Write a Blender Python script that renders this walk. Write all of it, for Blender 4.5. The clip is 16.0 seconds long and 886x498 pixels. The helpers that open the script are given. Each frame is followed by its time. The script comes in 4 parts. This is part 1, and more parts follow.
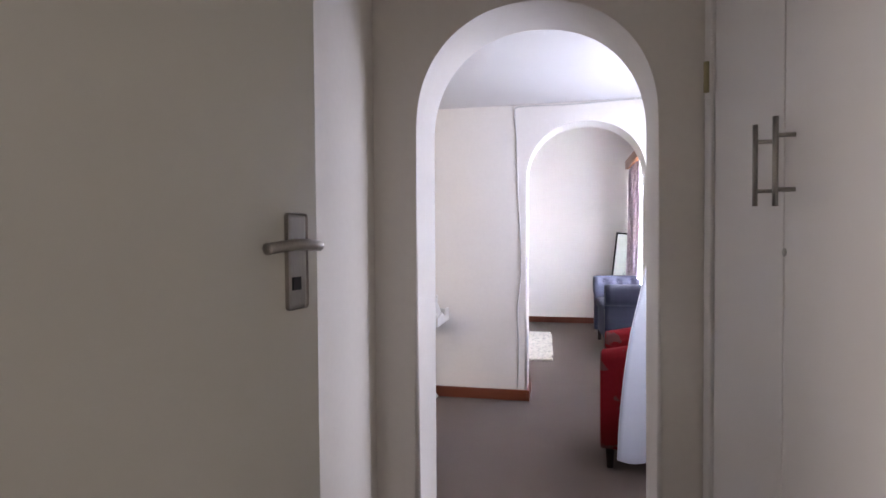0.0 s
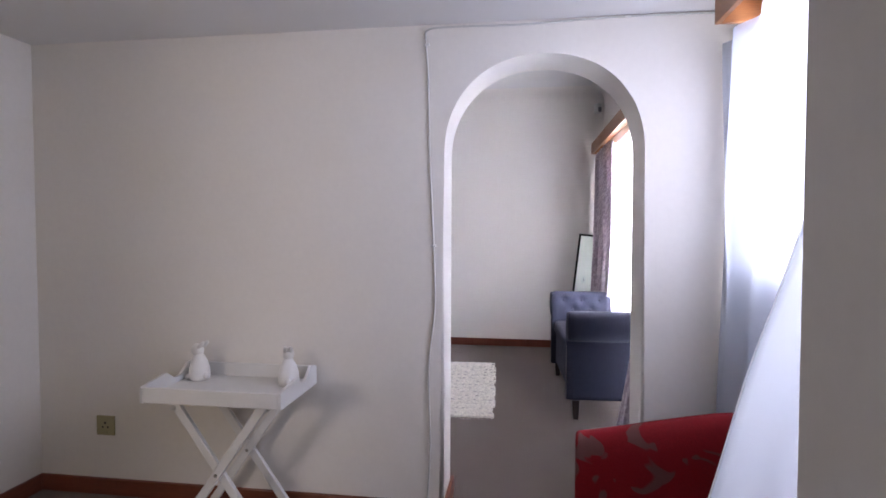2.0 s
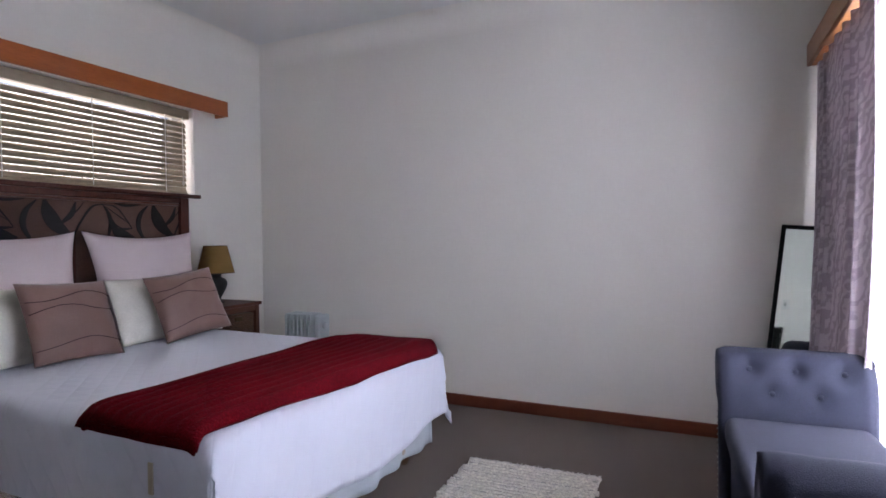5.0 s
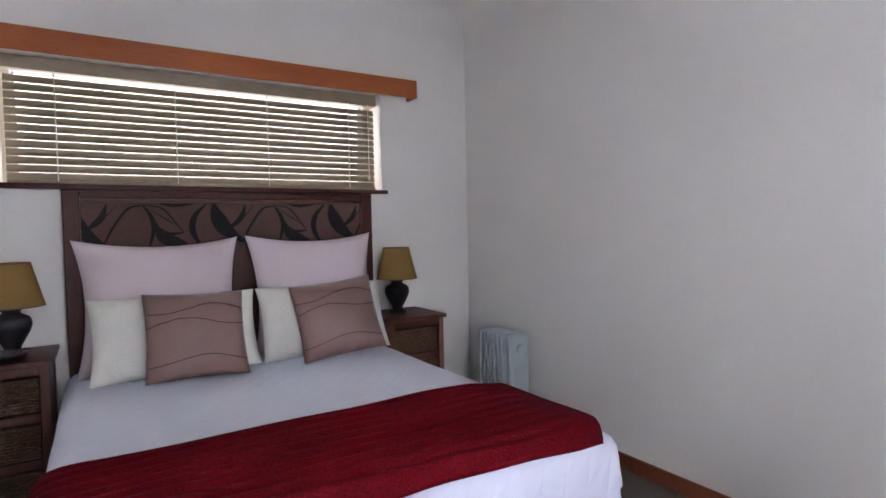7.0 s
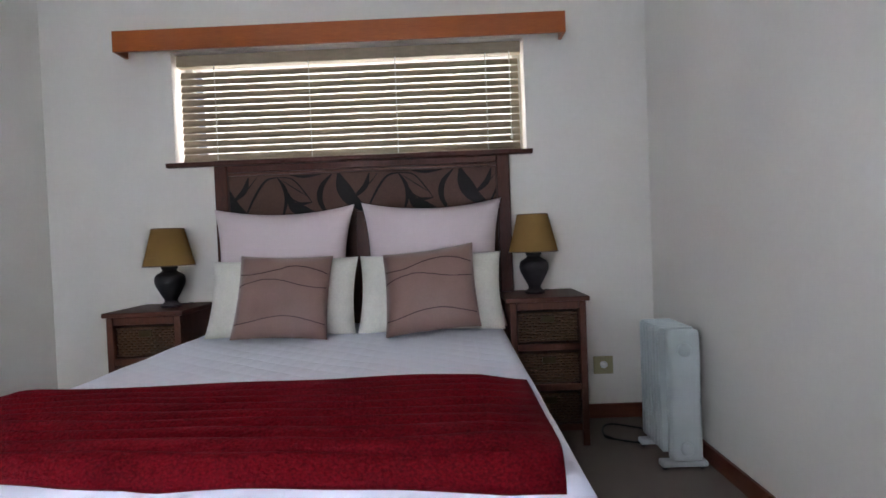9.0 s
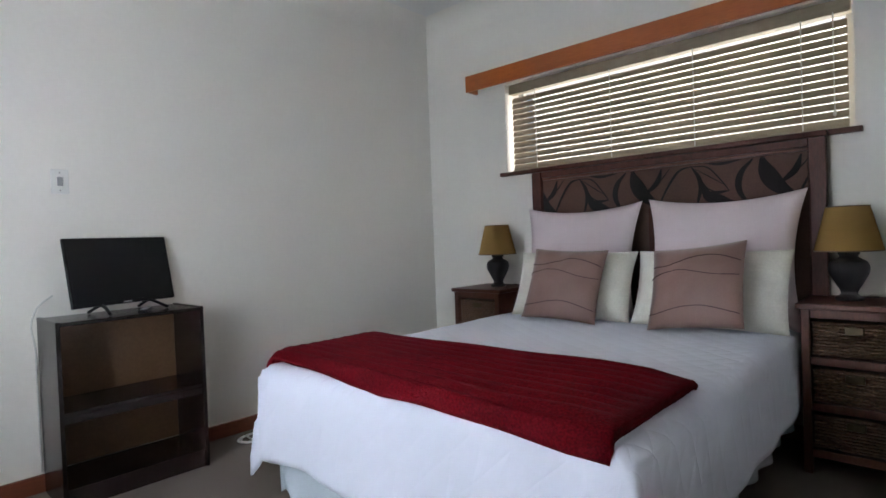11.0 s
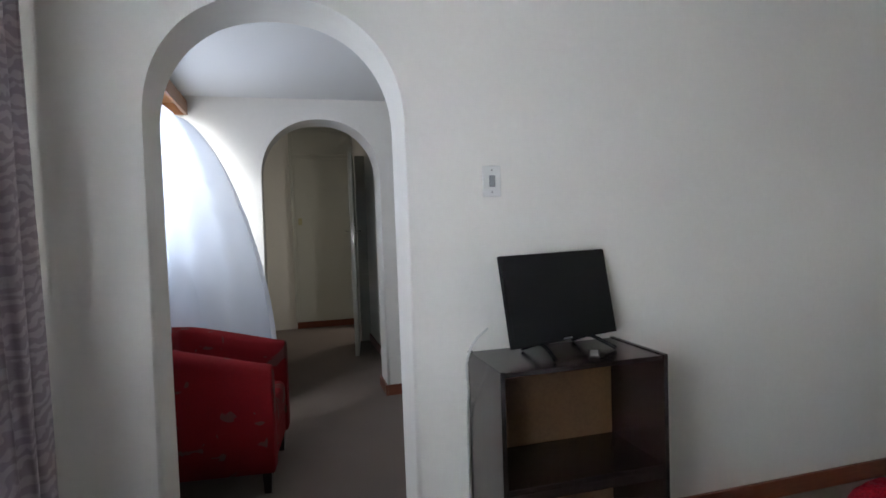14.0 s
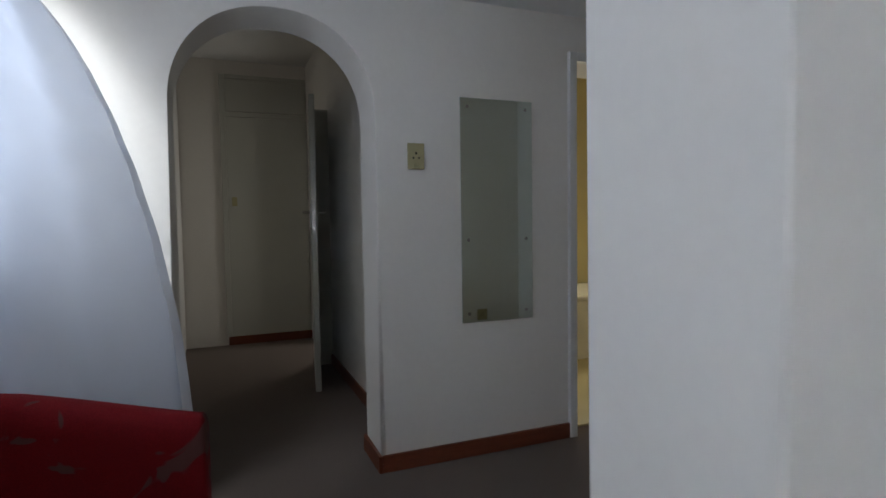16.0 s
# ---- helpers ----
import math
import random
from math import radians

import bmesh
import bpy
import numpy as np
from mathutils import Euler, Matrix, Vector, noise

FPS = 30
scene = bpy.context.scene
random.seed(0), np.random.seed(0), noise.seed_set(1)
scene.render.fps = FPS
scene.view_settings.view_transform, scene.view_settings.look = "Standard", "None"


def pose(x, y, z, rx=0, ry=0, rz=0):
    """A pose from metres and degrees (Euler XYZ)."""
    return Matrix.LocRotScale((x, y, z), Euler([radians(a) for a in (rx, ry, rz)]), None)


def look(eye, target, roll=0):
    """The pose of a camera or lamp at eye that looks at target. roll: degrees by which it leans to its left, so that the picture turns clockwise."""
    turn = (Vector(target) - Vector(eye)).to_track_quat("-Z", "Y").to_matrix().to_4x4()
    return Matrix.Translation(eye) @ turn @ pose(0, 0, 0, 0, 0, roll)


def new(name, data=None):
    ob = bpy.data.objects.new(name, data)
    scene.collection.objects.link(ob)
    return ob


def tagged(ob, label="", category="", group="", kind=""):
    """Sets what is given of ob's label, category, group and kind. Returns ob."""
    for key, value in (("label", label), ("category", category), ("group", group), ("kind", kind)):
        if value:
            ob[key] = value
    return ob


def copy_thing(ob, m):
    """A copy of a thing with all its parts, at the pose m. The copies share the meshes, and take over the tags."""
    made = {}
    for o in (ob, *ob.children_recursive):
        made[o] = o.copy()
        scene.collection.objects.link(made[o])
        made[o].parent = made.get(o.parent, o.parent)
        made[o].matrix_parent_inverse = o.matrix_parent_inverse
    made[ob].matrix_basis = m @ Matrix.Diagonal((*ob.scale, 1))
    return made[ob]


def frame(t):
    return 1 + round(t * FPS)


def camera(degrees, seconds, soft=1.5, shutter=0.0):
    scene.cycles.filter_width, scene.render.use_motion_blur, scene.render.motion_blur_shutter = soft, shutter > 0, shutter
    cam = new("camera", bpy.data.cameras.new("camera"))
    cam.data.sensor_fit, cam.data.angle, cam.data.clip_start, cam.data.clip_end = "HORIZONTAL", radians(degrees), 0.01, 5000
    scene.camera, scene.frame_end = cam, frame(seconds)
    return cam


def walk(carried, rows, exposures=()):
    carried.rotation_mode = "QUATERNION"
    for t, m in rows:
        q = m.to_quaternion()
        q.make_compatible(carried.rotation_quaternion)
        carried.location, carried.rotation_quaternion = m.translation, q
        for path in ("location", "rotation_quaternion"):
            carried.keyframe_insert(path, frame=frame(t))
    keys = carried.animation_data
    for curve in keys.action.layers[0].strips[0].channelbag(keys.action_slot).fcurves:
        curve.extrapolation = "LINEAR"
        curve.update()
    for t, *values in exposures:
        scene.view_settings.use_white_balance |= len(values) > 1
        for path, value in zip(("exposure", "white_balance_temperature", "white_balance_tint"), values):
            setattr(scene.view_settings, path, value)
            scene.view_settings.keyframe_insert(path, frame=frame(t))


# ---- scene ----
cam = camera(77.82, 16.0, soft=1.6)
ROWS = [
    (0, 0.298, -4.542, 1.301, 12.62, -1.55, 0.46),
    (0.5, 0.275, -4.123, 1.354, 9.07, -1.70, 0.21),
    (1, 0.310, -3.681, 1.393, 7.69, -1.65, 0.43),
    (1.5, 0.315, -3.228, 1.385, 7.81, -1.99, 0.04),
    (2, 0.353, -2.767, 1.369, 8.15, -2.22, -0.14),
    (2.5, 0.389, -2.325, 1.332, 9.25, -2.24, -0.07),
    (3, 0.407, -1.824, 1.305, 9.46, -2.32, -0.23),
    (3.5, 0.444, -1.343, 1.237, 11.05, -1.71, -0.07),
    (4, 0.461, -0.909, 1.190, 13.69, -1.14, 0.02),
    (4.5, 0.527, -0.530, 1.214, 17.80, -1.00, 0.14),
    (5, 0.565, -0.167, 1.249, 25.11, -1.05, 0.69),
    (5.2, 0.601, -0.055, 1.264, 28.80, -1.06, 0.86),
    (6.0, 0.560, 0.500, 1.290, 41.8, -1.50, 1.05),
    (6.7, 0.500, 0.980, 1.320, 53.0, -1.90, 1.20),
    (7.5, 0.441, 1.584, 1.354, 65.79, -2.34, 1.37),
    (8, 0.315, 1.902, 1.254, 72.29, -1.91, 1.68),
    (10.3, 0.271, 2.981, 1.074, 119.76, -1.13, 2.24),
    (10.5, 0.365, 3.062, 1.096, 123.71, -1.23, 2.16),
    (11, 0.390, 3.206, 1.138, 132.53, -1.08, 2.15),
    (11.5, 0.355, 3.271, 1.177, 141.33, -0.95, 2.17),
    (12, 0.379, 3.163, 1.221, 147.85, -0.85, 2.02),
    (12.5, 0.383, 3.002, 1.268, 154.06, -0.97, 1.92),
    (13, 0.401, 2.803, 1.322, 159.18, -1.75, 1.90),
    (13.5, 0.399, 2.419, 1.350, 162.95, -2.34, 2.24),
    (14, 0.429, 2.018, 1.328, 164.40, -2.59, 1.98),
    (14.5, 0.446, 1.590, 1.305, 165.04, -2.85, 1.91),
    (15, 0.497, 1.157, 1.250, 164.57, -2.87, 1.52),
    (15.5, 0.473, 0.718, 1.218, 162.45, -2.89, 1.16),
    (16, 0.425, 0.305, 1.211, 157.97, -2.99, 0.85),
]
EXPOSURES = [(0.0, 1.6, 6500, 22), (0.5, 1.5, 6500, 23), (1.0, 1.35, 6500, 23), (1.5, 1.1, 6500, 23), (2.0, 0.88, 6500, 23), (2.5, 0.68, 6500, 23), (3.5, 0.42, 6500, 22), (5.0, 0.38, 6400, 20),
             (8.0, 0.55, 6500, 16), (11.0, 0.45, 6500, 8), (13.0, 0.42, 6600, 9), (14.0, 0.3, 6500, 8), (15.0, -0.02, 6500, 8), (16.0, -0.28, 6400, 8)]
walk(cam, [(t, pose(x, y, z, 90 + pitch, roll, yaw)) for t, x, y, z, yaw, pitch, roll in ROWS], EXPOSURES)

# ---- light ----
world = bpy.data.worlds.new("world")
scene.world = world
world.use_nodes = True
wn = world.node_tree.nodes
sky = wn.new("ShaderNodeTexSky")
sky.sky_type, sky.sun_disc = "NISHITA", False
sky.sun_elevation, sky.sun_rotation = radians(58), radians(0)
world.node_tree.links.new(sky.outputs[0], wn["Background"].inputs[0])
wn["Background"].inputs[1].default_value = 0.12

SUN_DIR = Vector((0.0, math.cos(radians(58)), math.sin(radians(58))))
sun_data = bpy.data.lights.new("sun", "SUN")
sun_data.energy, sun_data.angle, sun_data.color = 3.0, radians(0.5), (1.0, 0.95, 0.87)
sun = new("sun", sun_data)
sun.matrix_world = look(SUN_DIR * 30, (0, 0, 0))


def window_light(name, eye, target, w, h, watts, colour):
    d = bpy.data.lights.new(name, "AREA")
    d.shape, d.size, d.size_y, d.energy, d.color = "RECTANGLE", w, h, watts, colour
    ob = new(name, d)
    ob.matrix_world = look(eye, target)
    return ob


window_light("bedroom_daylight", (1.40, 2.12, 1.15), (0, 2.12, 1.05), 1.95, 1.9, 405, (0.87, 0.935, 1.0))
window_light("lounge_daylight", (1.40, -1.2, 1.7), (0, -1.2, 1.55), 1.3, 0.8, 37, (0.90, 0.945, 1.0))
window_light("blind_daylight", (-3.30, 1.84, 1.93), (0, 1.84, 1.75), 2.0, 0.6, 14, (1.0, 0.97, 0.92))
window_light("doorway_daylight", (-0.95, -5.02, 1.2), (0, -5.02, 1.1), 0.32, 1.7, 7.0, (1.0, 0.96, 0.9))
window_light("bathroom_daylight", (-2.6, -4.28, 1.7), (-2.2, -3.2, 1.2), 0.7, 0.6, 16, (1.0, 0.93, 0.78))


# ---- materials ----
def mat(name, colour, rough=0.6, second=None, scale=6.0, amount=0.5, fine=0.0, fine_scale=120.0, bump=0.0, bump_scale=60.0,
        metal=0.0, stretch=(1, 1, 1), sheen=0.0, spec=0.5, coat=0.0):
    m = bpy.data.materials.new(name)
    m.use_nodes = True
    nt = m.node_tree
    n, l = nt.nodes, nt.links
    b = n["Principled BSDF"]
    b.inputs["Roughness"].default_value = rough
    b.inputs["Metallic"].default_value = metal
    b.inputs["Specular IOR Level"].default_value = spec
    b.inputs["Sheen Weight"].default_value = sheen
    b.inputs["Coat Weight"].default_value = coat
    tc = n.new("ShaderNodeTexCoord")
    mp = n.new("ShaderNodeMapping")
    mp.inputs["Scale"].default_value = stretch
    l.new(tc.outputs["Object"], mp.inputs[0])
    c2 = second or tuple(c * 0.86 for c in colour)
    n1 = n.new("ShaderNodeTexNoise")
    n1.inputs["Scale"].default_value, n1.inputs["Detail"].default_value = scale, 5
    l.new(mp.outputs[0], n1.inputs["Vector"])
    ramp = n.new("ShaderNodeMapRange")
    ramp.inputs["From Min"].default_value, ramp.inputs["From Max"].default_value = 0.5 - 0.5 * amount, 0.5 + 0.5 * amount
    l.new(n1.outputs["Fac"], ramp.inputs["Value"])
    mix = n.new("ShaderNodeMix")
    mix.data_type = "RGBA"
    mix.inputs["A"].default_value, mix.inputs["B"].default_value = (*colour, 1), (*c2, 1)
    l.new(ramp.outputs[0], mix.inputs["Factor"])
    out = mix.outputs["Result"]
    if fine:
        n2 = n.new("ShaderNodeTexNoise")
        n2.inputs["Scale"].default_value, n2.inputs["Detail"].default_value = fine_scale, 3
        l.new(mp.outputs[0], n2.inputs["Vector"])
        r2 = n.new("ShaderNodeMapRange")
        r2.inputs["From Min"].default_value, r2.inputs["From Max"].default_value = 0.3, 0.7
        r2.inputs["To Min"].default_value, r2.inputs["To Max"].default_value = 1 - fine, 1 + fine
        l.new(n2.outputs["Fac"], r2.inputs["Value"])
        mul = n.new("ShaderNodeMix")
        mul.data_type, mul.blend_type = "RGBA", "MULTIPLY"
        mul.inputs["Factor"].default_value = 1.0
        l.new(out, mul.inputs["A"])
        l.new(r2.outputs[0], mul.inputs["B"])
        out = mul.outputs["Result"]
    l.new(out, b.inputs["Base Color"])
    if bump:
        n3 = n.new("ShaderNodeTexNoise")
        n3.inputs["Scale"].default_value, n3.inputs["Detail"].default_value = bump_scale, 4
        l.new(mp.outputs[0], n3.inputs["Vector"])
        bp = n.new("ShaderNodeBump")
        bp.inputs["Strength"].default_value, bp.inputs["Distance"].default_value = bump, 0.01
        l.new(n3.outputs["Fac"], bp.inputs["Height"])
        l.new(bp.outputs[0], b.inputs["Normal"])
    return m


def quilt_mat(name, colour, pitch, strength):
    """White cloth stitched in diamonds."""
    m = mat(name, colour, 0.85, scale=3, amount=0.9, second=tuple(c * 0.95 for c in colour), sheen=0.2)
    n, l = m.node_tree.nodes, m.node_tree.links
    tc = n.new("ShaderNodeTexCoord")
    heights = []
    for a in (45, -45):
        mp = n.new("ShaderNodeMapping")
        mp.inputs["Rotation"].default_value = (radians(30), radians(20), radians(a))
        l.new(tc.outputs["Object"], mp.inputs[0])
        w = n.new("ShaderNodeTexWave")
        w.wave_profile = "SIN"
        w.inputs["Scale"].default_value = 0.314 / pitch
        w.inputs["Distortion"].default_value = 0.4
        l.new(mp.outputs[0], w.inputs["Vector"])
        p = n.new("ShaderNodeMath")
        p.operation = "POWER"
        p.inputs[1].default_value = 0.35
        l.new(w.outputs["Fac"], p.inputs[0])
        heights.append(p)
    mn = n.new("ShaderNodeMath")
    mn.operation = "MINIMUM"
    l.new(heights[0].outputs[0], mn.inputs[0])
    l.new(heights[1].outputs[0], mn.inputs[1])
    bp = n.new("ShaderNodeBump")
    bp.inputs["Strength"].default_value, bp.inputs["Distance"].default_value = strength, 0.012
    l.new(mn.outputs[0], bp.inputs["Height"])
    l.new(bp.outputs[0], n["Principled BSDF"].inputs["Normal"])
    return m


def cloth_through(name, colour, clear, glow):
    """Thin cloth: light passes, part of it unscattered."""
    m = bpy.data.materials.new(name)
    m.use_nodes = True
    n, l = m.node_tree.nodes, m.node_tree.links
    n.remove(n["Principled BSDF"])
    d, t, c = n.new("ShaderNodeBsdfDiffuse"), n.new("ShaderNodeBsdfTranslucent"), n.new("ShaderNodeBsdfTransparent")
    tc, nz, mx = n.new("ShaderNodeTexCoord"), n.new("ShaderNodeTexNoise"), n.new("ShaderNodeMix")
    mx.data_type = "RGBA"
    nz.inputs["Scale"].default_value = 5
    l.new(tc.outputs["Object"], nz.inputs["Vector"])
    l.new(nz.outputs["Fac"], mx.inputs["Factor"])
    mx.inputs["A"].default_value, mx.inputs["B"].default_value = (*colour, 1), (*[k * 0.93 for k in colour], 1)
    l.new(mx.outputs["Result"], d.inputs[0])
    l.new(mx.outputs["Result"], t.inputs[0])
    a, b = n.new("ShaderNodeMixShader"), n.new("ShaderNodeMixShader")
    a.inputs[0].default_value, b.inputs[0].default_value = glow, clear
    l.new(d.outputs[0], a.inputs[1])
    l.new(t.outputs[0], a.inputs[2])
    l.new(a.outputs[0], b.inputs[1])
    l.new(c.outputs[0], b.inputs[2])
    l.new(b.outputs[0], n["Material Output"].inputs[0])
    return m


def pattern_cloth(name, colour, dark, scale):
    """Curtain cloth with a woven leaf and scroll figure."""
    m = mat(name, colour, 0.8, scale=2, amount=1)
    n, l = m.node_tree.nodes, m.node_tree.links
    tc, v, nz = n.new("ShaderNodeTexCoord"), n.new("ShaderNodeTexWave"), n.new("ShaderNodeMapRange")
    v.wave_type, v.rings_direction = "RINGS", "SPHERICAL"
    vor = n.new("ShaderNodeTexVoronoi")
    vor.inputs["Scale"].default_value = scale
    v.inputs["Scale"].default_value, v.inputs["Distortion"].default_value = 1.3, 9
    v.inputs["Detail Scale"].default_value = 1.4
    mp = n.new("ShaderNodeMapping")
    mp.inputs["Scale"].default_value = (1.0, 9.0, 7.0)
    l.new(tc.outputs["Object"], mp.inputs[0])
    l.new(mp.outputs[0], v.inputs["Vector"])
    l.new(mp.outputs[0], vor.inputs["Vector"])
    mulf = n.new("ShaderNodeMath")
    mulf.operation = "MULTIPLY"
    l.new(v.outputs["Fac"], mulf.inputs[0])
    l.new(vor.outputs["Distance"], mulf.inputs[1])
    nz.inputs["From Min"].default_value, nz.inputs["From Max"].default_value = 0.16, 0.30
    l.new(mulf.outputs[0], nz.inputs["Value"])
    mx = n.new("ShaderNodeMix")
    mx.data_type = "RGBA"
    mx.inputs["A"].default_value, mx.inputs["B"].default_value = (*dark, 1), (*colour, 1)
    l.new(nz.outputs[0], mx.inputs["Factor"])
    l.new(mx.outputs["Result"], n["Principled BSDF"].inputs["Base Color"])
    tr, ms = n.new("ShaderNodeBsdfTranslucent"), n.new("ShaderNodeMixShader")
    l.new(mx.outputs["Result"], tr.inputs[0])
    ms.inputs[0].default_value = 0.20
    l.new(n["Principled BSDF"].outputs[0], ms.inputs[1])
    l.new(tr.outputs[0], ms.inputs[2])
    l.new(ms.outputs[0], n["Material Output"].inputs[0])
    return m


M_WALL = mat("white_plaster", (0.79, 0.755, 0.705), 0.75, (0.75, 0.715, 0.665), 1.6, 0.8, 0.012, 40, 0.10, 9)
M_CEIL = mat("ceiling_paint", (0.74, 0.73, 0.715), 0.85, (0.70, 0.69, 0.675), 1.2, 0.8, bump=0.05, bump_scale=20)
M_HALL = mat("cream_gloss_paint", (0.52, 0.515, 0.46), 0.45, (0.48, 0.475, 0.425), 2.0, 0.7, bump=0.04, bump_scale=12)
M_CUPBOARD = mat("white_cupboard_paint", (0.76, 0.735, 0.705), 0.45, (0.71, 0.69, 0.66), 2.0, 0.7, bump=0.04, bump_scale=12)
M_CARPET = mat("brown_carpet", (0.175, 0.135, 0.112), 0.95, (0.140, 0.107, 0.088), 2.2, 0.9, 0.30, 260, 0.7, 300, spec=0.1, sheen=0.1)
M_SKIRT = mat("red_brown_wood", (0.20, 0.055, 0.025), 0.35, (0.13, 0.033, 0.016), 7, 0.8, 0.15, 60, 0.05, 40, stretch=(0.4, 0.4, 6))
M_ORANGE = mat("orange_varnished_pine", (0.40, 0.105, 0.022), 0.35, (0.30, 0.070, 0.014), 3, 0.9, 0.12, 30, 0.04, 40, stretch=(1, 0.6, 9))
M_PELMET = mat("pine_pelmet_wood", (0.36, 0.16, 0.065), 0.4, (0.27, 0.11, 0.04), 3, 0.9, 0.12, 30, 0.04, 40, stretch=(1, 0.6, 9))
M_DARKWOOD = mat("dark_stained_wood", (0.088, 0.023, 0.012), 0.48, (0.046, 0.012, 0.007), 6, 0.9, 0.2, 50, 0.05, 40, stretch=(3, 3, 0.6), spec=0.3)
M_NIGHT = mat("brown_stained_wood", (0.115, 0.031, 0.014), 0.45, (0.062, 0.017, 0.009), 6, 0.9, 0.2, 50, 0.05, 40, stretch=(3, 3, 0.6))
M_WICKER = mat("dark_wicker", (0.13, 0.062, 0.030), 0.6, (0.06, 0.028, 0.014), 25, 1, 0.4, 90, 0.5, 80)
M_BRASS = mat("aged_brass", (0.10, 0.075, 0.045), 0.4, metal=0.8, scale=20)
M_SHELF = mat("wenge_laminate", (0.022, 0.012, 0.010), 0.25, (0.014, 0.008, 0.007), 5, 0.9, 0.15, 40, stretch=(3, 3, 0.5))
M_HARDBOARD = mat("brown_hardboard", (0.17, 0.088, 0.040), 0.5, (0.125, 0.064, 0.028), 4, 0.9, 0.1, 70)
M_SCREEN = mat("black_plastic", (0.006, 0.006, 0.007), 0.5, scale=20, bump=0.02, spec=0.25)
M_GREY = mat("grey_plastic", (0.30, 0.30, 0.31), 0.4, scale=20)
M_WHITEPL = mat("white_plastic", (0.75, 0.74, 0.71), 0.35, scale=15, amount=0.8)
M_YELLOWPL = mat("yellowed_plastic", (0.42, 0.37, 0.20), 0.4, scale=20, amount=0.8)
M_STEEL = mat("brushed_steel", (0.42, 0.40, 0.37), 0.32, metal=1.0, scale=30, fine=0.1, stretch=(8, 8, 1))
M_FABRIC_BED = mat("headboard_cloth", (0.092, 0.044, 0.030), 0.8, (0.074, 0.035, 0.024), 5, 0.9, 0.2, 200, 0.2, 250)
M_BLACKVEL = mat("black_velvet", (0.010, 0.007, 0.007), 0.9, scale=20, fine=0.3, fine_scale=200)
M_PINK = mat("pale_pink_cotton", (0.68, 0.575, 0.595), 0.85, (0.63, 0.53, 0.55), 4, 0.9, 0.04, 250, 0.22, 9)
M_CREAMSATIN = mat("cream_satin", (0.78, 0.755, 0.68), 0.45, (0.70, 0.675, 0.60), 14, 0.7, 0.05, 100, 0.25, 12, sheen=0.2)
M_TAUPE = mat("taupe_satin", (0.225, 0.128, 0.105), 0.45, (0.19, 0.105, 0.085), 5, 0.9, 0.06, 150, 0.2, 9, sheen=0.2)
M_STITCH = mat("dark_thread", (0.05, 0.02, 0.018), 0.8)
M_QUILT = quilt_mat("white_quilted_cotton", (0.70, 0.73, 0.84), 0.075, 0.26)
M_VALANCE = mat("pale_blue_valance", (0.50, 0.56, 0.62), 0.85, (0.44, 0.50, 0.56), 6, 0.9, 0.05, 200, 0.2, 20)
M_BEDBASE = mat("beige_bed_base", (0.45, 0.40, 0.34), 0.85, scale=9, fine=0.1)
M_THROW = mat("dark_red_plush", (0.145, 0.003, 0.008), 0.9, (0.062, 0.0015, 0.004), 5, 0.8, 0.35, 180, 0.5, 130, stretch=(1, 0.8, 1), spec=0.1)
M_SHADE = cloth_through("tan_lampshade_cloth", (0.36, 0.215, 0.075), 0.0, 0.35)
M_LAMPBASE = mat("dark_ceramic", (0.018, 0.016, 0.018), 0.5, (0.03, 0.026, 0.026), 12, 0.9, bump=0.12, bump_scale=40)
M_HEATER = mat("pale_grey_enamel", (0.50, 0.55, 0.56), 0.35, scale=6)
M_BLUE = mat("blue_grey_linen", (0.038, 0.040, 0.063), 0.85, (0.029, 0.031, 0.050), 4, 0.9, 0.15, 300, 0.25, 350, sheen=0.04, spec=0.2)
M_NAIL = mat("antique_nailhead", (0.35, 0.33, 0.30), 0.35, metal=0.9)
M_ESPRESSO = mat("espresso_wood", (0.022, 0.012, 0.010), 0.35, scale=9)
M_RED = mat("red_velvet_upholstery", (0.205, 0.006, 0.009), 0.8, (0.155, 0.004, 0.007), 4, 0.9, 0.15, 220, 0.2, 260, spec=0.2)
_n, _l = M_RED.node_tree.nodes, M_RED.node_tree.links
_b = _n["Principled BSDF"]
_old = _b.inputs["Base Color"].links[0].from_socket
_tc, _v, _r, _m = _n.new("ShaderNodeTexCoord"), _n.new("ShaderNodeTexNoise"), _n.new("ShaderNodeMapRange"), _n.new("ShaderNodeMix")
_v.inputs["Scale"].default_value, _v.inputs["Detail"].default_value, _v.inputs["Distortion"].default_value = 6.5, 2.0, 1.2
_r.inputs["From Min"].default_value, _r.inputs["From Max"].default_value = 0.60, 0.63
_m.data_type = "RGBA"
_l.new(_tc.outputs["Object"], _v.inputs["Vector"])
_l.new(_v.outputs["Fac"], _r.inputs["Value"])
_l.new(_r.outputs[0], _m.inputs["Factor"])
_l.new(_old, _m.inputs["A"])
_m.inputs["B"].default_value = (0.115, 0.045, 0.040, 1)
_l.new(_m.outputs["Result"], _b.inputs["Base Color"])
M_RUG = mat("cream_rag_rug", (0.62, 0.575, 0.49), 0.95, (0.50, 0.47, 0.42), 35, 0.5, 0.25, 90, 0.6, 120)
M_RUGDARK = mat("grey_green_rag", (0.30, 0.31, 0.29), 0.95, (0.42, 0.40, 0.36), 40, 0.6)
M_SHEER = cloth_through("white_sheer", (0.85, 0.855, 0.88), 0.09, 0.42)
M_VOILE = cloth_through("white_voile", (0.72, 0.78, 0.90), 0.36, 0.30)
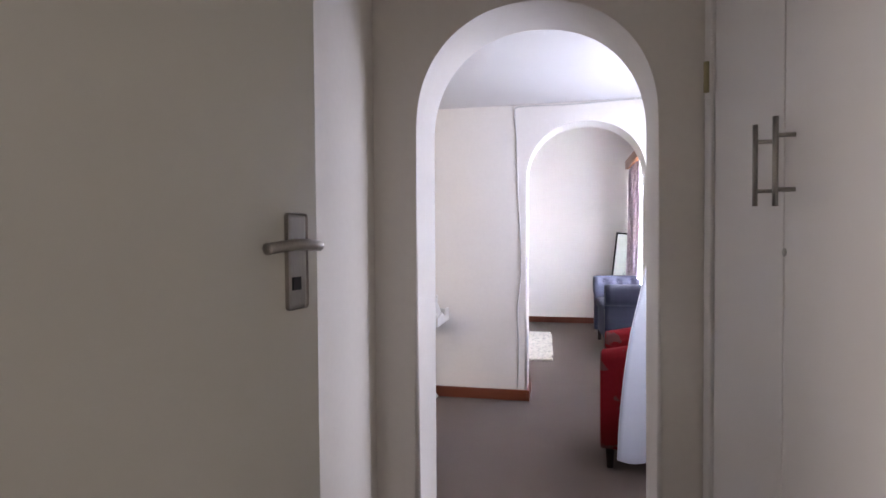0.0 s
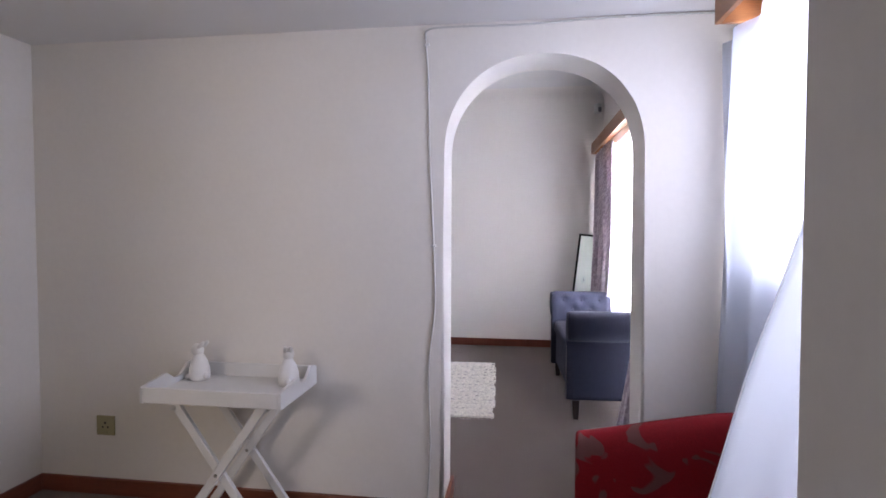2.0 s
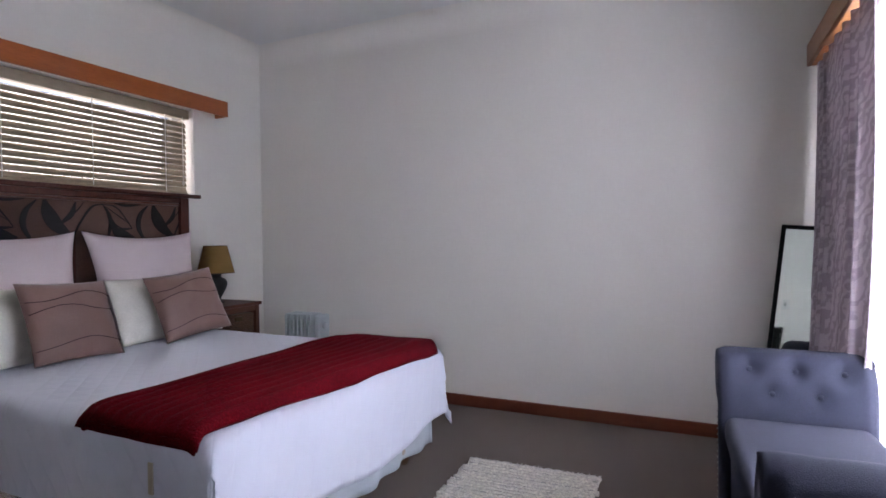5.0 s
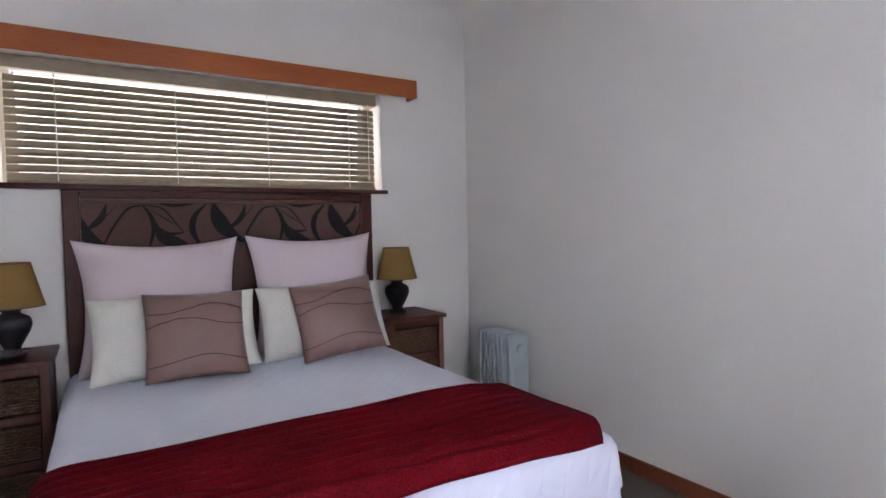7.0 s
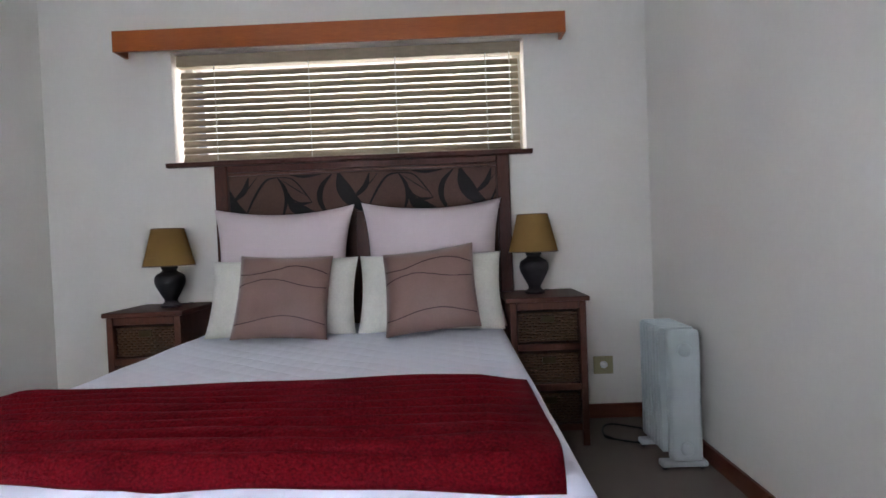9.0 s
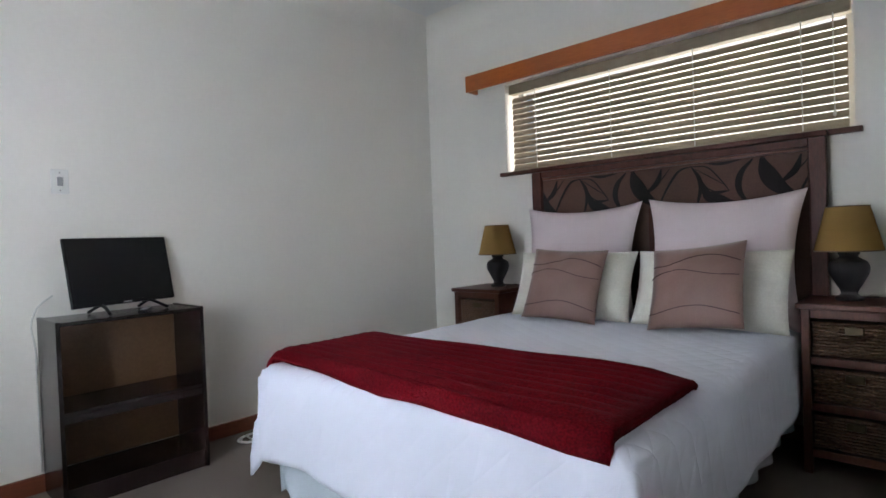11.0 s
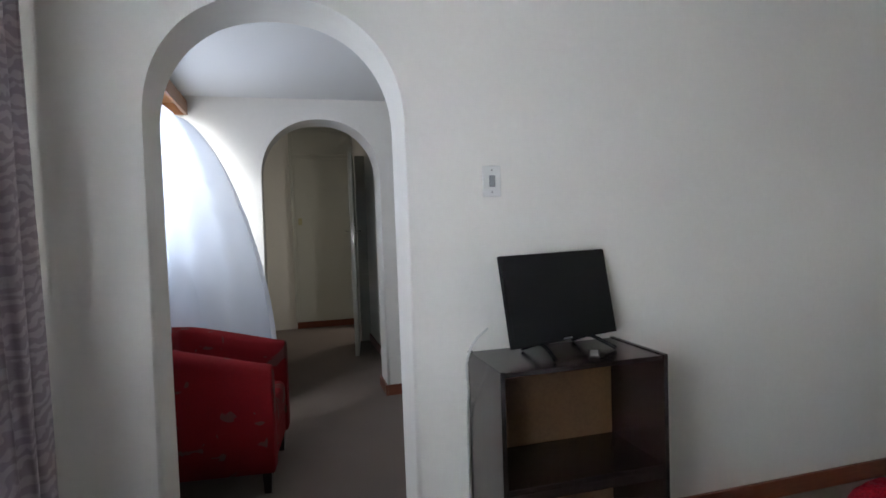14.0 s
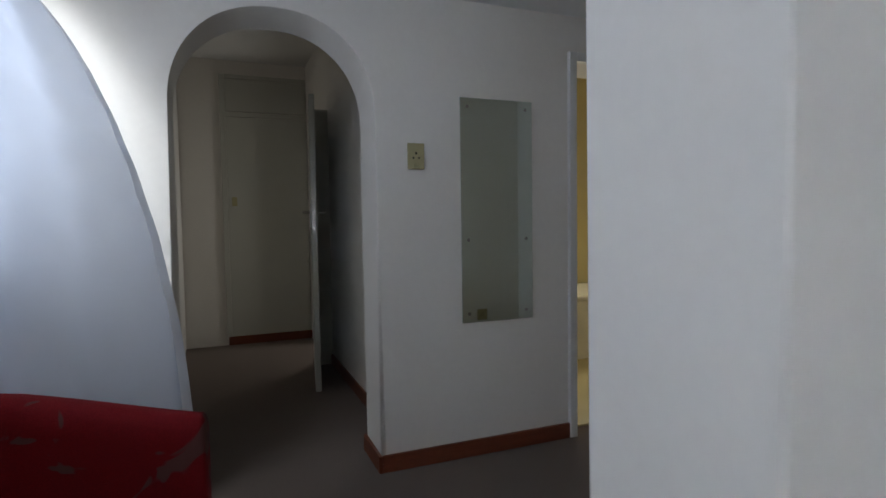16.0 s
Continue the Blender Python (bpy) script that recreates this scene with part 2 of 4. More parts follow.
M_CURTAIN = pattern_cloth("mauve_brocade", (0.50, 0.43, 0.46), (0.37, 0.31, 0.34), 5.0)
M_WHITEWOOD = mat("white_painted_wood", (0.78, 0.77, 0.75), 0.45, scale=5, bump=0.05)
M_PORCELAIN = mat("white_bisque", (0.80, 0.79, 0.77), 0.5, scale=8)
M_SLAT = mat("olive_brown_slat", (0.36, 0.29, 0.20), 0.5, (0.30, 0.24, 0.165), 6, 0.8, 0.08, 60, stretch=(1, 0.3, 1))
M_CORD = mat("cream_cord", (0.75, 0.73, 0.66), 0.8)
M_CABLE = mat("pvc_cable", (0.62, 0.61, 0.58), 0.5)
M_BLACKCABLE = mat("black_cable", (0.012, 0.012, 0.012), 0.5)
M_TILE = mat("yellow_cream_tile", (0.62, 0.53, 0.28), 0.25, (0.56, 0.47, 0.24), 5, 0.8)
M_BATH = mat("ivory_enamel", (0.72, 0.68, 0.55), 0.15, scale=4)
M_TAG = mat("pale_care_label", (0.62, 0.56, 0.46), 0.8)
M_GROUND = mat("sandy_paving", (0.34, 0.29, 0.23), 0.9, (0.27, 0.23, 0.18), 0.8, 0.8, 0.15, 12)
M_SOOT = mat("patterned_patch", (0.105, 0.035, 0.030), 0.85, (0.07, 0.028, 0.025), 9, 0.9)
M_MIRROR = bpy.data.materials.new("mirror_silver")
M_MIRROR.use_nodes = True
M_MIRROR.node_tree.nodes["Principled BSDF"].inputs["Metallic"].default_value = 1
M_MIRROR.node_tree.nodes["Principled BSDF"].inputs["Roughness"].default_value = 0.03
M_MIRROR.node_tree.nodes["Principled BSDF"].inputs["Base Color"].default_value = (0.66, 0.74, 0.70, 1)
M_GLASS = bpy.data.materials.new("window_glass")
M_GLASS.use_nodes = True
M_GLASS.node_tree.nodes["Principled BSDF"].inputs["Transmission Weight"].default_value = 1
M_GLASS.node_tree.nodes["Principled BSDF"].inputs["Roughness"].default_value = 0.0
M_GLASS.node_tree.nodes["Principled BSDF"].inputs["IOR"].default_value = 1.05
M_ALU = mat("white_window_frame", (0.72, 0.72, 0.70), 0.4, scale=8)


# ---- mesh helpers ----
def mesh_of(name, bm, material, smooth=False):
    bmesh.ops.recalc_face_normals(bm, faces=bm.faces)
    me = bpy.data.meshes.new(name)
    bm.to_mesh(me)
    bm.free()
    for m in (material if isinstance(material, (list, tuple)) else [material]):
        me.materials.append(m)
    if smooth:
        me.polygons.foreach_set("use_smooth", [True] * len(me.polygons))
    return me


def part(name, bm, material, parent=None, label="", smooth=False):
    ob = new(name, mesh_of(name, bm, material, smooth))
    if parent is not None:
        ob.parent = parent
    if label:
        tagged(ob, label=label)
    return ob


def thing(name, label, category, at=(0, 0, 0, 0, 0, 0), group="", kind=""):
    ob = new(name)
    ob.empty_display_size = 0.1
    ob.matrix_basis = pose(*at)
    return tagged(ob, label, category, group, kind)


def structure(name, bm, material, smooth=False, label=""):
    return tagged(part(name, bm, material, smooth=smooth), label, kind="structure")


def box(x0, x1, y0, y1, z0, z1, bevel=0.0, seg=2, bm=None, m=None):
    tmp = bmesh.new()
    bmesh.ops.create_cube(tmp, size=1)
    for v in tmp.verts:
        v.co = Vector((x0 + (v.co.x + 0.5) * (x1 - x0), y0 + (v.co.y + 0.5) * (y1 - y0), z0 + (v.co.z + 0.5) * (z1 - z0)))
    if bevel:
        bmesh.ops.bevel(tmp, geom=tmp.edges[:], offset=bevel, segments=seg, affect="EDGES", profile=0.5)
    if m is not None:
        tmp.transform(m)
    return join(bm, tmp)


def join(bm, tmp):
    if bm is None:
        return tmp
    me = bpy.data.meshes.new("tmp")
    tmp.to_mesh(me)
    tmp.free()
    bm.from_mesh(me)
    bpy.data.meshes.remove(me)
    return bm


def lathe(profile, seg=32, at=(0, 0, 0), bm=None):
    """profile: (radius, z) from bottom to top."""
    tmp = bmesh.new()
    rings = []
    for r, z in profile:
        rings.append([tmp.verts.new((at[0] + r * math.cos(2 * math.pi * i / seg), at[1] + r * math.sin(2 * math.pi * i / seg), at[2] + z)) for i in range(seg)])
    for a, b in zip(rings, rings[1:]):
        for i in range(seg):
            tmp.faces.new((a[i], a[(i + 1) % seg], b[(i + 1) % seg], b[i]))
    for ring in (rings[0], rings[-1]):
        tmp.faces.new(ring)
    return join(bm, tmp)


def tube(points, r, seg=8, bm=None, closed=False):
    tmp = bmesh.new()
    pts = [Vector(p) for p in points]
    rings, n = [], len(pts)
    for i, p in enumerate(pts):
        a, b = pts[max(i - 1, 0)], pts[min(i + 1, n - 1)]
        if closed:
            a, b = pts[i - 1], pts[(i + 1) % n]
        d = (b - a).normalized()
        up = Vector((0, 0, 1)) if abs(d.z) < 0.95 else Vector((1, 0, 0))
        u = d.cross(up).normalized()
        w = d.cross(u)
        rings.append([tmp.verts.new(p + u * r * math.cos(2 * math.pi * k / seg) + w * r * math.sin(2 * math.pi * k / seg)) for k in range(seg)])
    for a, b in zip(rings, rings[1:] + (rings[:1] if closed else [])):
        for k in range(seg):
            tmp.faces.new((a[k], a[(k + 1) % seg], b[(k + 1) % seg], b[k]))
    if not closed:
        tmp.faces.new(rings[0])
        tmp.faces.new(rings[-1])
    return join(bm, tmp)


def smooth_line(points, n):
    """Catmull-Rom through the points."""
    P = [Vector(p) for p in points]
    P = [P[0] * 2 - P[1]] + P + [P[-1] * 2 - P[-2]]
    out = []
    for i in range(1, len(P) - 2):
        a, b, c, d = P[i - 1:i + 3]
        for k in range(n):
            t = k / n
            out.append(0.5 * (2 * b + (c - a) * t + (2 * a - 5 * b + 4 * c - d) * t * t + (3 * b - a - 3 * c + d) * t ** 3))
    return out + [P[-2]]


def sheet(f, nu, nv):
    """A grid of f(u, v), u and v from 0 to 1."""
    bm = bmesh.new()
    g = [[bm.verts.new(f(i / nu, j / nv)) for j in range(nv + 1)] for i in range(nu + 1)]
    for i in range(nu):
        for j in range(nv):
            bm.faces.new((g[i][j], g[i + 1][j], g[i + 1][j + 1], g[i][j + 1]))
    return bm


def thicken(ob, t, offset=0.0):
    md = ob.modifiers.new("thickness", "SOLIDIFY")
    md.thickness, md.offset = t, offset
    return ob


def prism(outline, axis, a, b, bevel=0.0, seg=2):
    """A closed outline of pairs, extruded along axis from a to b."""
    bm = bmesh.new()
    place = {"x": lambda p, s: (s, p[0], p[1]), "y": lambda p, s: (p[0], s, p[1]), "z": lambda p, s: (p[0], p[1], s)}[axis]
    va = [bm.verts.new(place(p, a)) for p in outline]
    vb = [bm.verts.new(place(p, b)) for p in outline]
    bm.faces.new(va)
    bm.faces.new(vb)
    n = len(outline)
    for i in range(n):
        bm.faces.new((va[i], va[(i + 1) % n], vb[(i + 1) % n], vb[i]))
    if bevel:
        edges = [e for e in bm.edges if abs(e.verts[0].co["xyz".index(axis)] - e.verts[1].co["xyz".index(axis)]) < 1e-6]
        bmesh.ops.bevel(bm, geom=edges, offset=bevel, segments=seg, affect="EDGES", profile=0.5)
    return bm


# ---- the rooms ----
XB, XW, YF = -2.99, 1.25, 3.60          # bed wall, window wall, far wall of the bedroom
Y1, Y1H = -2.211, -2.511                # wall between lounge and hall
Y2, Y2L = 0.0, -0.268                   # wall between bedroom and lounge
XL = -2.12                              # lounge's inner wall
HB, HL, HH = 2.92, 2.29, 2.80           # ceilings
ARCH2, ARCH1 = (0.0, 0.881), (-0.258, 0.612)
SPRING, CROWN = 1.70, 2.143
T = 0.24


def arch_wall(name, x0, x1, y0, y1, h, arch, extra=None, label=""):
    a, b = arch
    c, r = (a + b) / 2, (b - a) / 2
    arc = []
    for i in range(41):
        k, q = math.cos(math.pi * i / 40), math.sin(math.pi * i / 40)
        arc.append((c - r * math.copysign(abs(k) ** 0.92, k), SPRING + (CROWN - SPRING) * max(q, 0) ** 0.92))
    line = [(x0, 0)]
    if extra:
        line += [(extra[0], 0), (extra[0], extra[2]), (extra[1], extra[2]), (extra[1], 0)]
    line += [(a, 0)] + arc + [(b, 0), (x1, 0), (x1, h), (x0, h)]
    bm = prism(line, "y", y0, y1)
    edges = [e for e in bm.edges if abs(e.verts[0].co.y - e.verts[1].co.y) < 1e-6
             and all(a - 0.02 <= v.co.x <= b + 0.02 and v.co.z <= CROWN + 0.02 for v in e.verts) and e.calc_length() < 1.8
             and not (e.verts[0].co.z == 0 and e.verts[1].co.z == 0)]
    bmesh.ops.bevel(bm, geom=edges, offset=0.022, segments=4, affect="EDGES", profile=0.5)
    for f in bm.faces:
        f.smooth = f.calc_area() < 0.05
    return structure(name, bm, M_WALL, label=label)


arch_wall("wall_bedroom_arch", XB - T, XW + T, Y2L, Y2, HB, ARCH2, label="white plastered wall with a rounded archway")
arch_wall("wall_lounge_arch", -3.5, XW + T, Y1H, Y1, HH, ARCH1, (-2.05, -1.36, 2.06), label="white plastered wall with a rounded archway and a bathroom doorway")


def wall_with_window(name, x0, x1, ya, yb, h, wy0, wy1, wz0, wz1, label):
    bm = box(x0, x1, ya, wy0, 0, h)
    box(x0, x1, wy1, yb, 0, h, bm=bm)
    box(x0, x1, wy0, wy1, wz1, h, bm=bm)
    if wz0 > 0.01:
        box(x0, x1, wy0, wy1, 0, wz0, bm=bm)
    return structure(name, bm, M_WALL, label=label)


BED_WIN = (0.785, 2.885, 1.61, 2.27)
BIG_WIN = (0.50, 3.15, 0.06, 2.12)
LNG_WIN = (-1.95, -0.50, 1.24, 2.12)
wall_with_window("wall_bed_side", XB - T, XB, Y2, YF, HB, *BED_WIN, "white plastered wall with a wide high window")
wall_with_window("wall_bedroom_window", XW, XW + T, Y2, YF, HB, *BIG_WIN, "white plastered wall with a tall window")
wall_with_window("wall_lounge_window", XW, XW + T, Y1, Y2L, HL + 0.3, *LNG_WIN, "white plastered wall with a curtained window")
structure("wall_bedroom_far", box(XB - T, XW + T, YF, YF + T, 0, HB), M_WALL, label="plain white plastered wall")
structure("wall_lounge_inner", box(XL - T, XL, Y1, Y2L, 0, HL + 0.3), M_WALL, label="plain white plastered wall")
structure("floor", box(-3.6, XW + T, -6.2, YF + T, -0.12, 0.0), M_CARPET, label="brown fitted carpet")
structure("ceiling_bedroom", box(XB - T, XW + T, Y2L, YF + T, HB, HB + 0.12), M_CEIL)
structure("ceiling_lounge", box(XL - T, XW + T, Y1, Y2L, HL, HL + 0.12), M_CEIL)
structure("ceiling_hall", box(-3.5, XW + T, -6.2, Y1, HH, HH + 0.12), M_CEIL)


def cove(x0, y0, x1, y1, nx, ny, z, r=0.16):
    """A plaster cove that runs from wall to ceiling; nx, ny point into the room."""
    arc = [(r - r * math.cos(a), -r + r * math.sin(a)) for a in [radians(7.5 * k) for k in range(13)]]
    bm = bmesh.new()
    ends = []
    for x, y in ((x0, y0), (x1, y1)):
        ends.append([bm.verts.new((x + nx * (p + 0.001), y + ny * (p + 0.001), z - 0.001 + q)) for p, q in arc])
    for i in range(len(arc) - 1):
        bm.faces.new((ends[0][i], ends[0][i + 1], ends[1][i + 1], ends[1][i]))
    return structure("trim_cove", bm, M_WALL, smooth=True)


cove(XB, YF, XW, YF, 0, -1, HB)
cove(XB, Y2, XB, YF, 1, 0, HB)
cove(XB, Y2, XW, Y2, 0, 1, HB)
cove(XW, Y2, XW, YF, -1, 0, HB)


def skirting(x0, y0, x1, y1, nx, ny, h=0.085):
    d = 0.018
    xs, ys = sorted((x0, x1)), sorted((y0, y1))
    if nx:
        a = (x0, x0 + nx * d)
        bm = box(min(a), max(a), ys[0], ys[1], 0.001, h, 0.004)
    else:
        a = (y0, y0 + ny * d)
        bm = box(xs[0], xs[1], min(a), max(a), 0.001, h, 0.004)
    return structure("baseboard", bm, M_SKIRT, label="red-brown varnished wooden skirting board")


d = 0.018
skirting(XB, YF, XW, YF, 0, -1)
skirting(XB, Y2 + d, XB, YF - d, 1, 0)
skirting(XB, Y2, ARCH2[0], Y2, 0, 1)
skirting(ARCH2[1], Y2, XW, Y2, 0, 1)
skirting(ARCH2[0], Y2L - d, ARCH2[0], Y2 + d, 1, 0)
skirting(ARCH2[1], Y2L - d, ARCH2[1], Y2 + d, -1, 0)
skirting(XL, Y2L, ARCH2[0], Y2L, 0, -1)
skirting(ARCH2[1], Y2L, XW, Y2L, 0, -1)
skirting(XL, Y1 + d, XL, Y2L - d, 1, 0)
skirting(XW, Y1 + d, XW, Y2L - d, -1, 0)
skirting(-1.325, Y1, ARCH1[0], Y1, 0, 1)
skirting(ARCH1[1], Y1, XW, Y1, 0, 1)
skirting(ARCH1[0], Y1H, ARCH1[0], Y1 + d, 1, 0)
skirting(ARCH1[1], Y1H, ARCH1[1], Y1 + d, -1, 0)
skirting(-0.43, -4.36, -0.43, Y1H, 1, 0)

# ---- hall ----
YE, XHL, XHR = -5.52, -0.43, 0.77
bm = box(XHL - 0.12, XHL, -4.38, Y1H, 0, HH)
box(XHL - 0.12, XHL, YE, -5.22, 0, HH, bm=bm)
box(XHL - 0.12, XHL, -5.22, -4.38, 2.12, HH, bm=bm)
structure("wall_hall_inner", bm, M_WALL, label="white plastered hall wall with a doorway")
structure("wall_hall_end", box(XHL - 0.6, XHR + 0.2, YE - 0.15, YE, 0, HH), M_WALL)
structure("wall_hall_back", box(XHL - 0.75, XHL - 0.6, YE - 0.1, Y1H, 0, HH), M_WALL)
structure("wall_hall_cupboard_side", box(XHR + 0.04, XHR + 0.2, YE, Y1H, 0, HH), M_WALL)
skirting(XHL, YE, 0.386, YE, 0, 1)

# shut cupboard at the hall's end, with a loft cupboard over it
cup = thing("end_cupboard", "cream painted built-in cupboard with loft door, shut", "cupboard", (0, YE, 0, 0, 0, 0))
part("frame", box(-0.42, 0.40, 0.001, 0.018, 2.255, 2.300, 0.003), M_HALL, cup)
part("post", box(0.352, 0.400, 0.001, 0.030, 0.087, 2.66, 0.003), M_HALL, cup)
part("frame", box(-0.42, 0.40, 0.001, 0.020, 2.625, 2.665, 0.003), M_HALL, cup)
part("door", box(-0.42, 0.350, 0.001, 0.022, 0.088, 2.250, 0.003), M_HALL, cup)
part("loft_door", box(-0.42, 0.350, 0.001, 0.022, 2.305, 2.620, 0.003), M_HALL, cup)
lk = part("lock_plate", box(0.265, 0.315, 0.022, 0.030, 1.38, 1.47, 0.004), M_YELLOWPL, cup, "small brass-coloured lock plate")

# tall cupboard doors with steel bar handles
tall = thing("hall_cupboard", "white painted tall hall cupboard with steel bar handles", "cupboard", (XHR, 0, 0, 0, 0, 0))
part("frame", box(-0.012, 0.038, -2.60, Y1H - 0.002, 0.002, 2.6, 0.006), M_CUPBOARD, tall)
for y0, y1, hy, hx in ((-3.183, -2.605, -3.118, 1.511), (-3.80, -3.188, -3.246, 1.505)):
    door = part("door", box(0.0, 0.022, y0, y1, 0.08, 2.5, 0.003), M_CUPBOARD, tall)
    hb = tube([(-0.038, hy, hx - 0.15), (-0.038, hy, hx + 0.04)], 0.006, 12)
    for z in (hx - 0.115, hx):
        tube([(-0.038, hy, z), (0.001, hy, z)], 0.005, 10, bm=hb)
    part("handle", hb, M_STEEL, door, "brushed steel bar handle", True)
part("kickboard", box(0.006, 0.03, -3.80, -2.605, 0.002, 0.076), M_CUPBOARD, tall)
part("side", box(0.0, 0.036, -5.50, -3.805, 0.002, 2.6, 0.004), M_CUPBOARD, tall)
part("keyhole", lathe([(0.009, 0), (0.011, 0.002), (0.006, 0.004)], 16), M_STEEL, tall).matrix_basis = pose(0.0, -3.195, 1.255, 0, -90, 0)
for z in (1.76, 0.3):
    hg = tube([(-0.020, -2.575, z), (-0.020, -2.575, z + 0.10)], 0.009, 10)
    part("hinge", hg, M_YELLOWPL, tall, "cream painted hinge", True)

# open door with lever handles
leaf = thing("door_1", "cream painted flush door standing open with steel lever handles", "door", (-0.311, -4.369, 0, 0, 0, 82), kind="structure")
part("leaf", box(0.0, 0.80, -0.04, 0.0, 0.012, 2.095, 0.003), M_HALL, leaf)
for s, y in ((-1, -0.04), (1, 0.0)):
    ys = (y, y + s * 0.006)
    pl = part("handle_plate", box(0.700, 0.758, min(ys), max(ys), 1.170, 1.340, 0.008, 3), M_STEEL, leaf, "brushed steel lock plate")
    hv = tube(smooth_line([(0.735, y, 1.283), (0.735, y + s * 0.040, 1.283), (0.722, y + s * 0.052, 1.283), (0.68, y + s * 0.053, 1.286), (0.635, y + s * 0.048, 1.284), (0.600, y + s * 0.042, 1.280)], 5), 0.0095, 10)
    part("lever", hv, M_STEEL, leaf, "curved steel lever", True)
    part("keyhole", box(0.712, 0.736, min(y, y + s * 0.008), max(y, y + s * 0.008), 1.205, 1.228), M_SCREEN, leaf)
part("lock_strip", box(0.80, 0.803, -0.032, -0.008, 1.15, 1.36), M_STEEL, leaf)
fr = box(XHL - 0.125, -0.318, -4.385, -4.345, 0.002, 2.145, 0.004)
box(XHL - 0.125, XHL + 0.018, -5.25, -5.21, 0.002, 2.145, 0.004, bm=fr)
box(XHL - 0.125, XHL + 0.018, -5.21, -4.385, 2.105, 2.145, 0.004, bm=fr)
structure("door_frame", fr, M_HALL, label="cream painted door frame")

# ---- bathroom seen through its doorway ----
structure("wall_bathroom_far", box(-3.2, -1.0, -4.5, -4.4, 0, HH), M_TILE)
structure("wall_bathroom_outer", box(-3.3, -3.2, -4.4, Y1H, 0, HH), M_TILE)
structure("wall_bathroom_inner", box(-1.12, -1.05, -4.4, Y1H, 0, HH), M_TILE)
structure("floor_bathroom", box(-3.2, -1.12, -4.4, Y1 - 0.1, 0.001, 0.012), M_TILE)
jb = box(-1.372, -1.325, Y1 - 0.02, Y1 + 0.022, 0.002, 2.10, 0.004)
box(-2.085, -2.04, Y1 - 0.02, Y1 + 0.022, 0.002, 2.10, 0.004, bm=jb)
box(-2.04, -1.372, Y1 - 0.02, Y1 + 0.022, 2.05, 2.10, 0.004, bm=jb)
structure("door_frame_bathroom", jb, M_WHITEWOOD)
bath = thing("bathtub", "ivory enamelled bathtub against yellow tiles", "bathtub", (-2.45, -3.6, 0.012, 0, 0, 0))
part("apron", box(-0.72, 0.9, 0.0, 0.06, 0, 0.50, 0.01), M_BATH, bath)
part("rim", box(-0.74, 0.92, -0.75, 0.08, 0.50, 0.54, 0.015, 3), M_BATH, bath)
part("tap", tube([(0.5, -0.02, 0.54), (0.5, -0.02, 0.62), (0.5, -0.10, 0.64)], 0.012), M_STEEL, bath, smooth=True)

# ---- windows ----


def window(name, x, y0, y1, z0, z1, posts, rails, label, thick=0.05):
    w = thing(name, label, "window", kind="structure")
    f = part("window_frame", box(x, x + thick, y0, y0 + 0.05, z0, z1, 0.004), M_ALU, w)
    part("window_frame", box(x, x + thick, y1 - 0.05, y1, z0, z1, 0.004), M_ALU, w)
    part("window_frame", box(x, x + thick, y0 + 0.05, y1 - 0.05, z0, z0 + 0.05, 0.004), M_ALU, w)
    part("window_frame", box(x, x + thick, y0 + 0.05, y1 - 0.05, z1 - 0.05, z1, 0.004), M_ALU, w)
    for p in posts:
        part("mullion", box(x + 0.002, x + thick - 0.002, p - 0.025, p + 0.025, z0 + 0.05, z1 - 0.05, 0.004), M_ALU, w)
    for r in rails:
        part("glazing_bar", box(x + 0.006, x + thick - 0.006, y0 + 0.05, y1 - 0.05, r - 0.015, r + 0.015, 0.003), M_ALU, w)
    edges = [y0 + 0.05] + [q for p in posts for q in (p - 0.025, p + 0.025)] + [y1 - 0.05]
    for a, b in zip(edges[::2], edges[1::2]):
        pane = part("pane", box(x + thick / 2 - 0.003, x + thick / 2 + 0.003, a, b, z0 + 0.05, z1 - 0.05), M_GLASS, w)
        pane.visible_shadow = False
    return w


window("window_1", 1.42, *BIG_WIN, (1.38, 2.27), (), "tall white-framed window behind sheer curtains")
window("window_2", 1.42, *LNG_WIN, (-1.22,), (), "white-framed window behind a sheer curtain")
window("window_3", -3.22, *BED_WIN, (), (), "wide white-framed window behind a slatted blind")
structure("window_sill", box(XB - 0.10, XB + 0.035, 0.74, 2.915, 1.585, 1.612, 0.004), M_DARKWOOD, label="dark red-brown wooden window sill")


def pelmet(x_wall, s, y0, y1, z0, z1, depth, material, label):
    """A board box over a curtain rail; s: the way into the room."""
    p = thing("pelmet", label, "pelmet", (x_wall, 0, 0, 0, 0, 0))
    a, b = sorted((s * (depth - 0.02), s * depth))
    part("front_board", box(a, b, y0, y1, z0, z1, 0.003), material, p)
    for y in (y0, y1 - 0.02):
        a, b = sorted((s * 0.001, s * (depth - 0.021)))
        part("end_board", box(a, b, y, y + 0.02, z0, z1, 0.003), material, p)
    a, b = sorted((s * 0.001, s * (depth - 0.021)))
    part("top_board", box(a, b, y0 + 0.021, y1 - 0.021, z1 - 0.02, z1, 0.002), material, p)
    return p


pelmet(XB, 1, 0.515, 3.11, 2.245, 2.365, 0.13, M_ORANGE, "orange varnished wooden pelmet over the blind")
pelmet(XW, -1, 0.09, 3.45, 2.175, 2.290, 0.15, M_PELMET, "pine wooden pelmet over tall curtains")
pelmet(XW, -1, Y1 + 0.02, -0.50, 2.150, 2.250, 0.17, M_PELMET, "pine wooden pelmet over a sheer curtain")

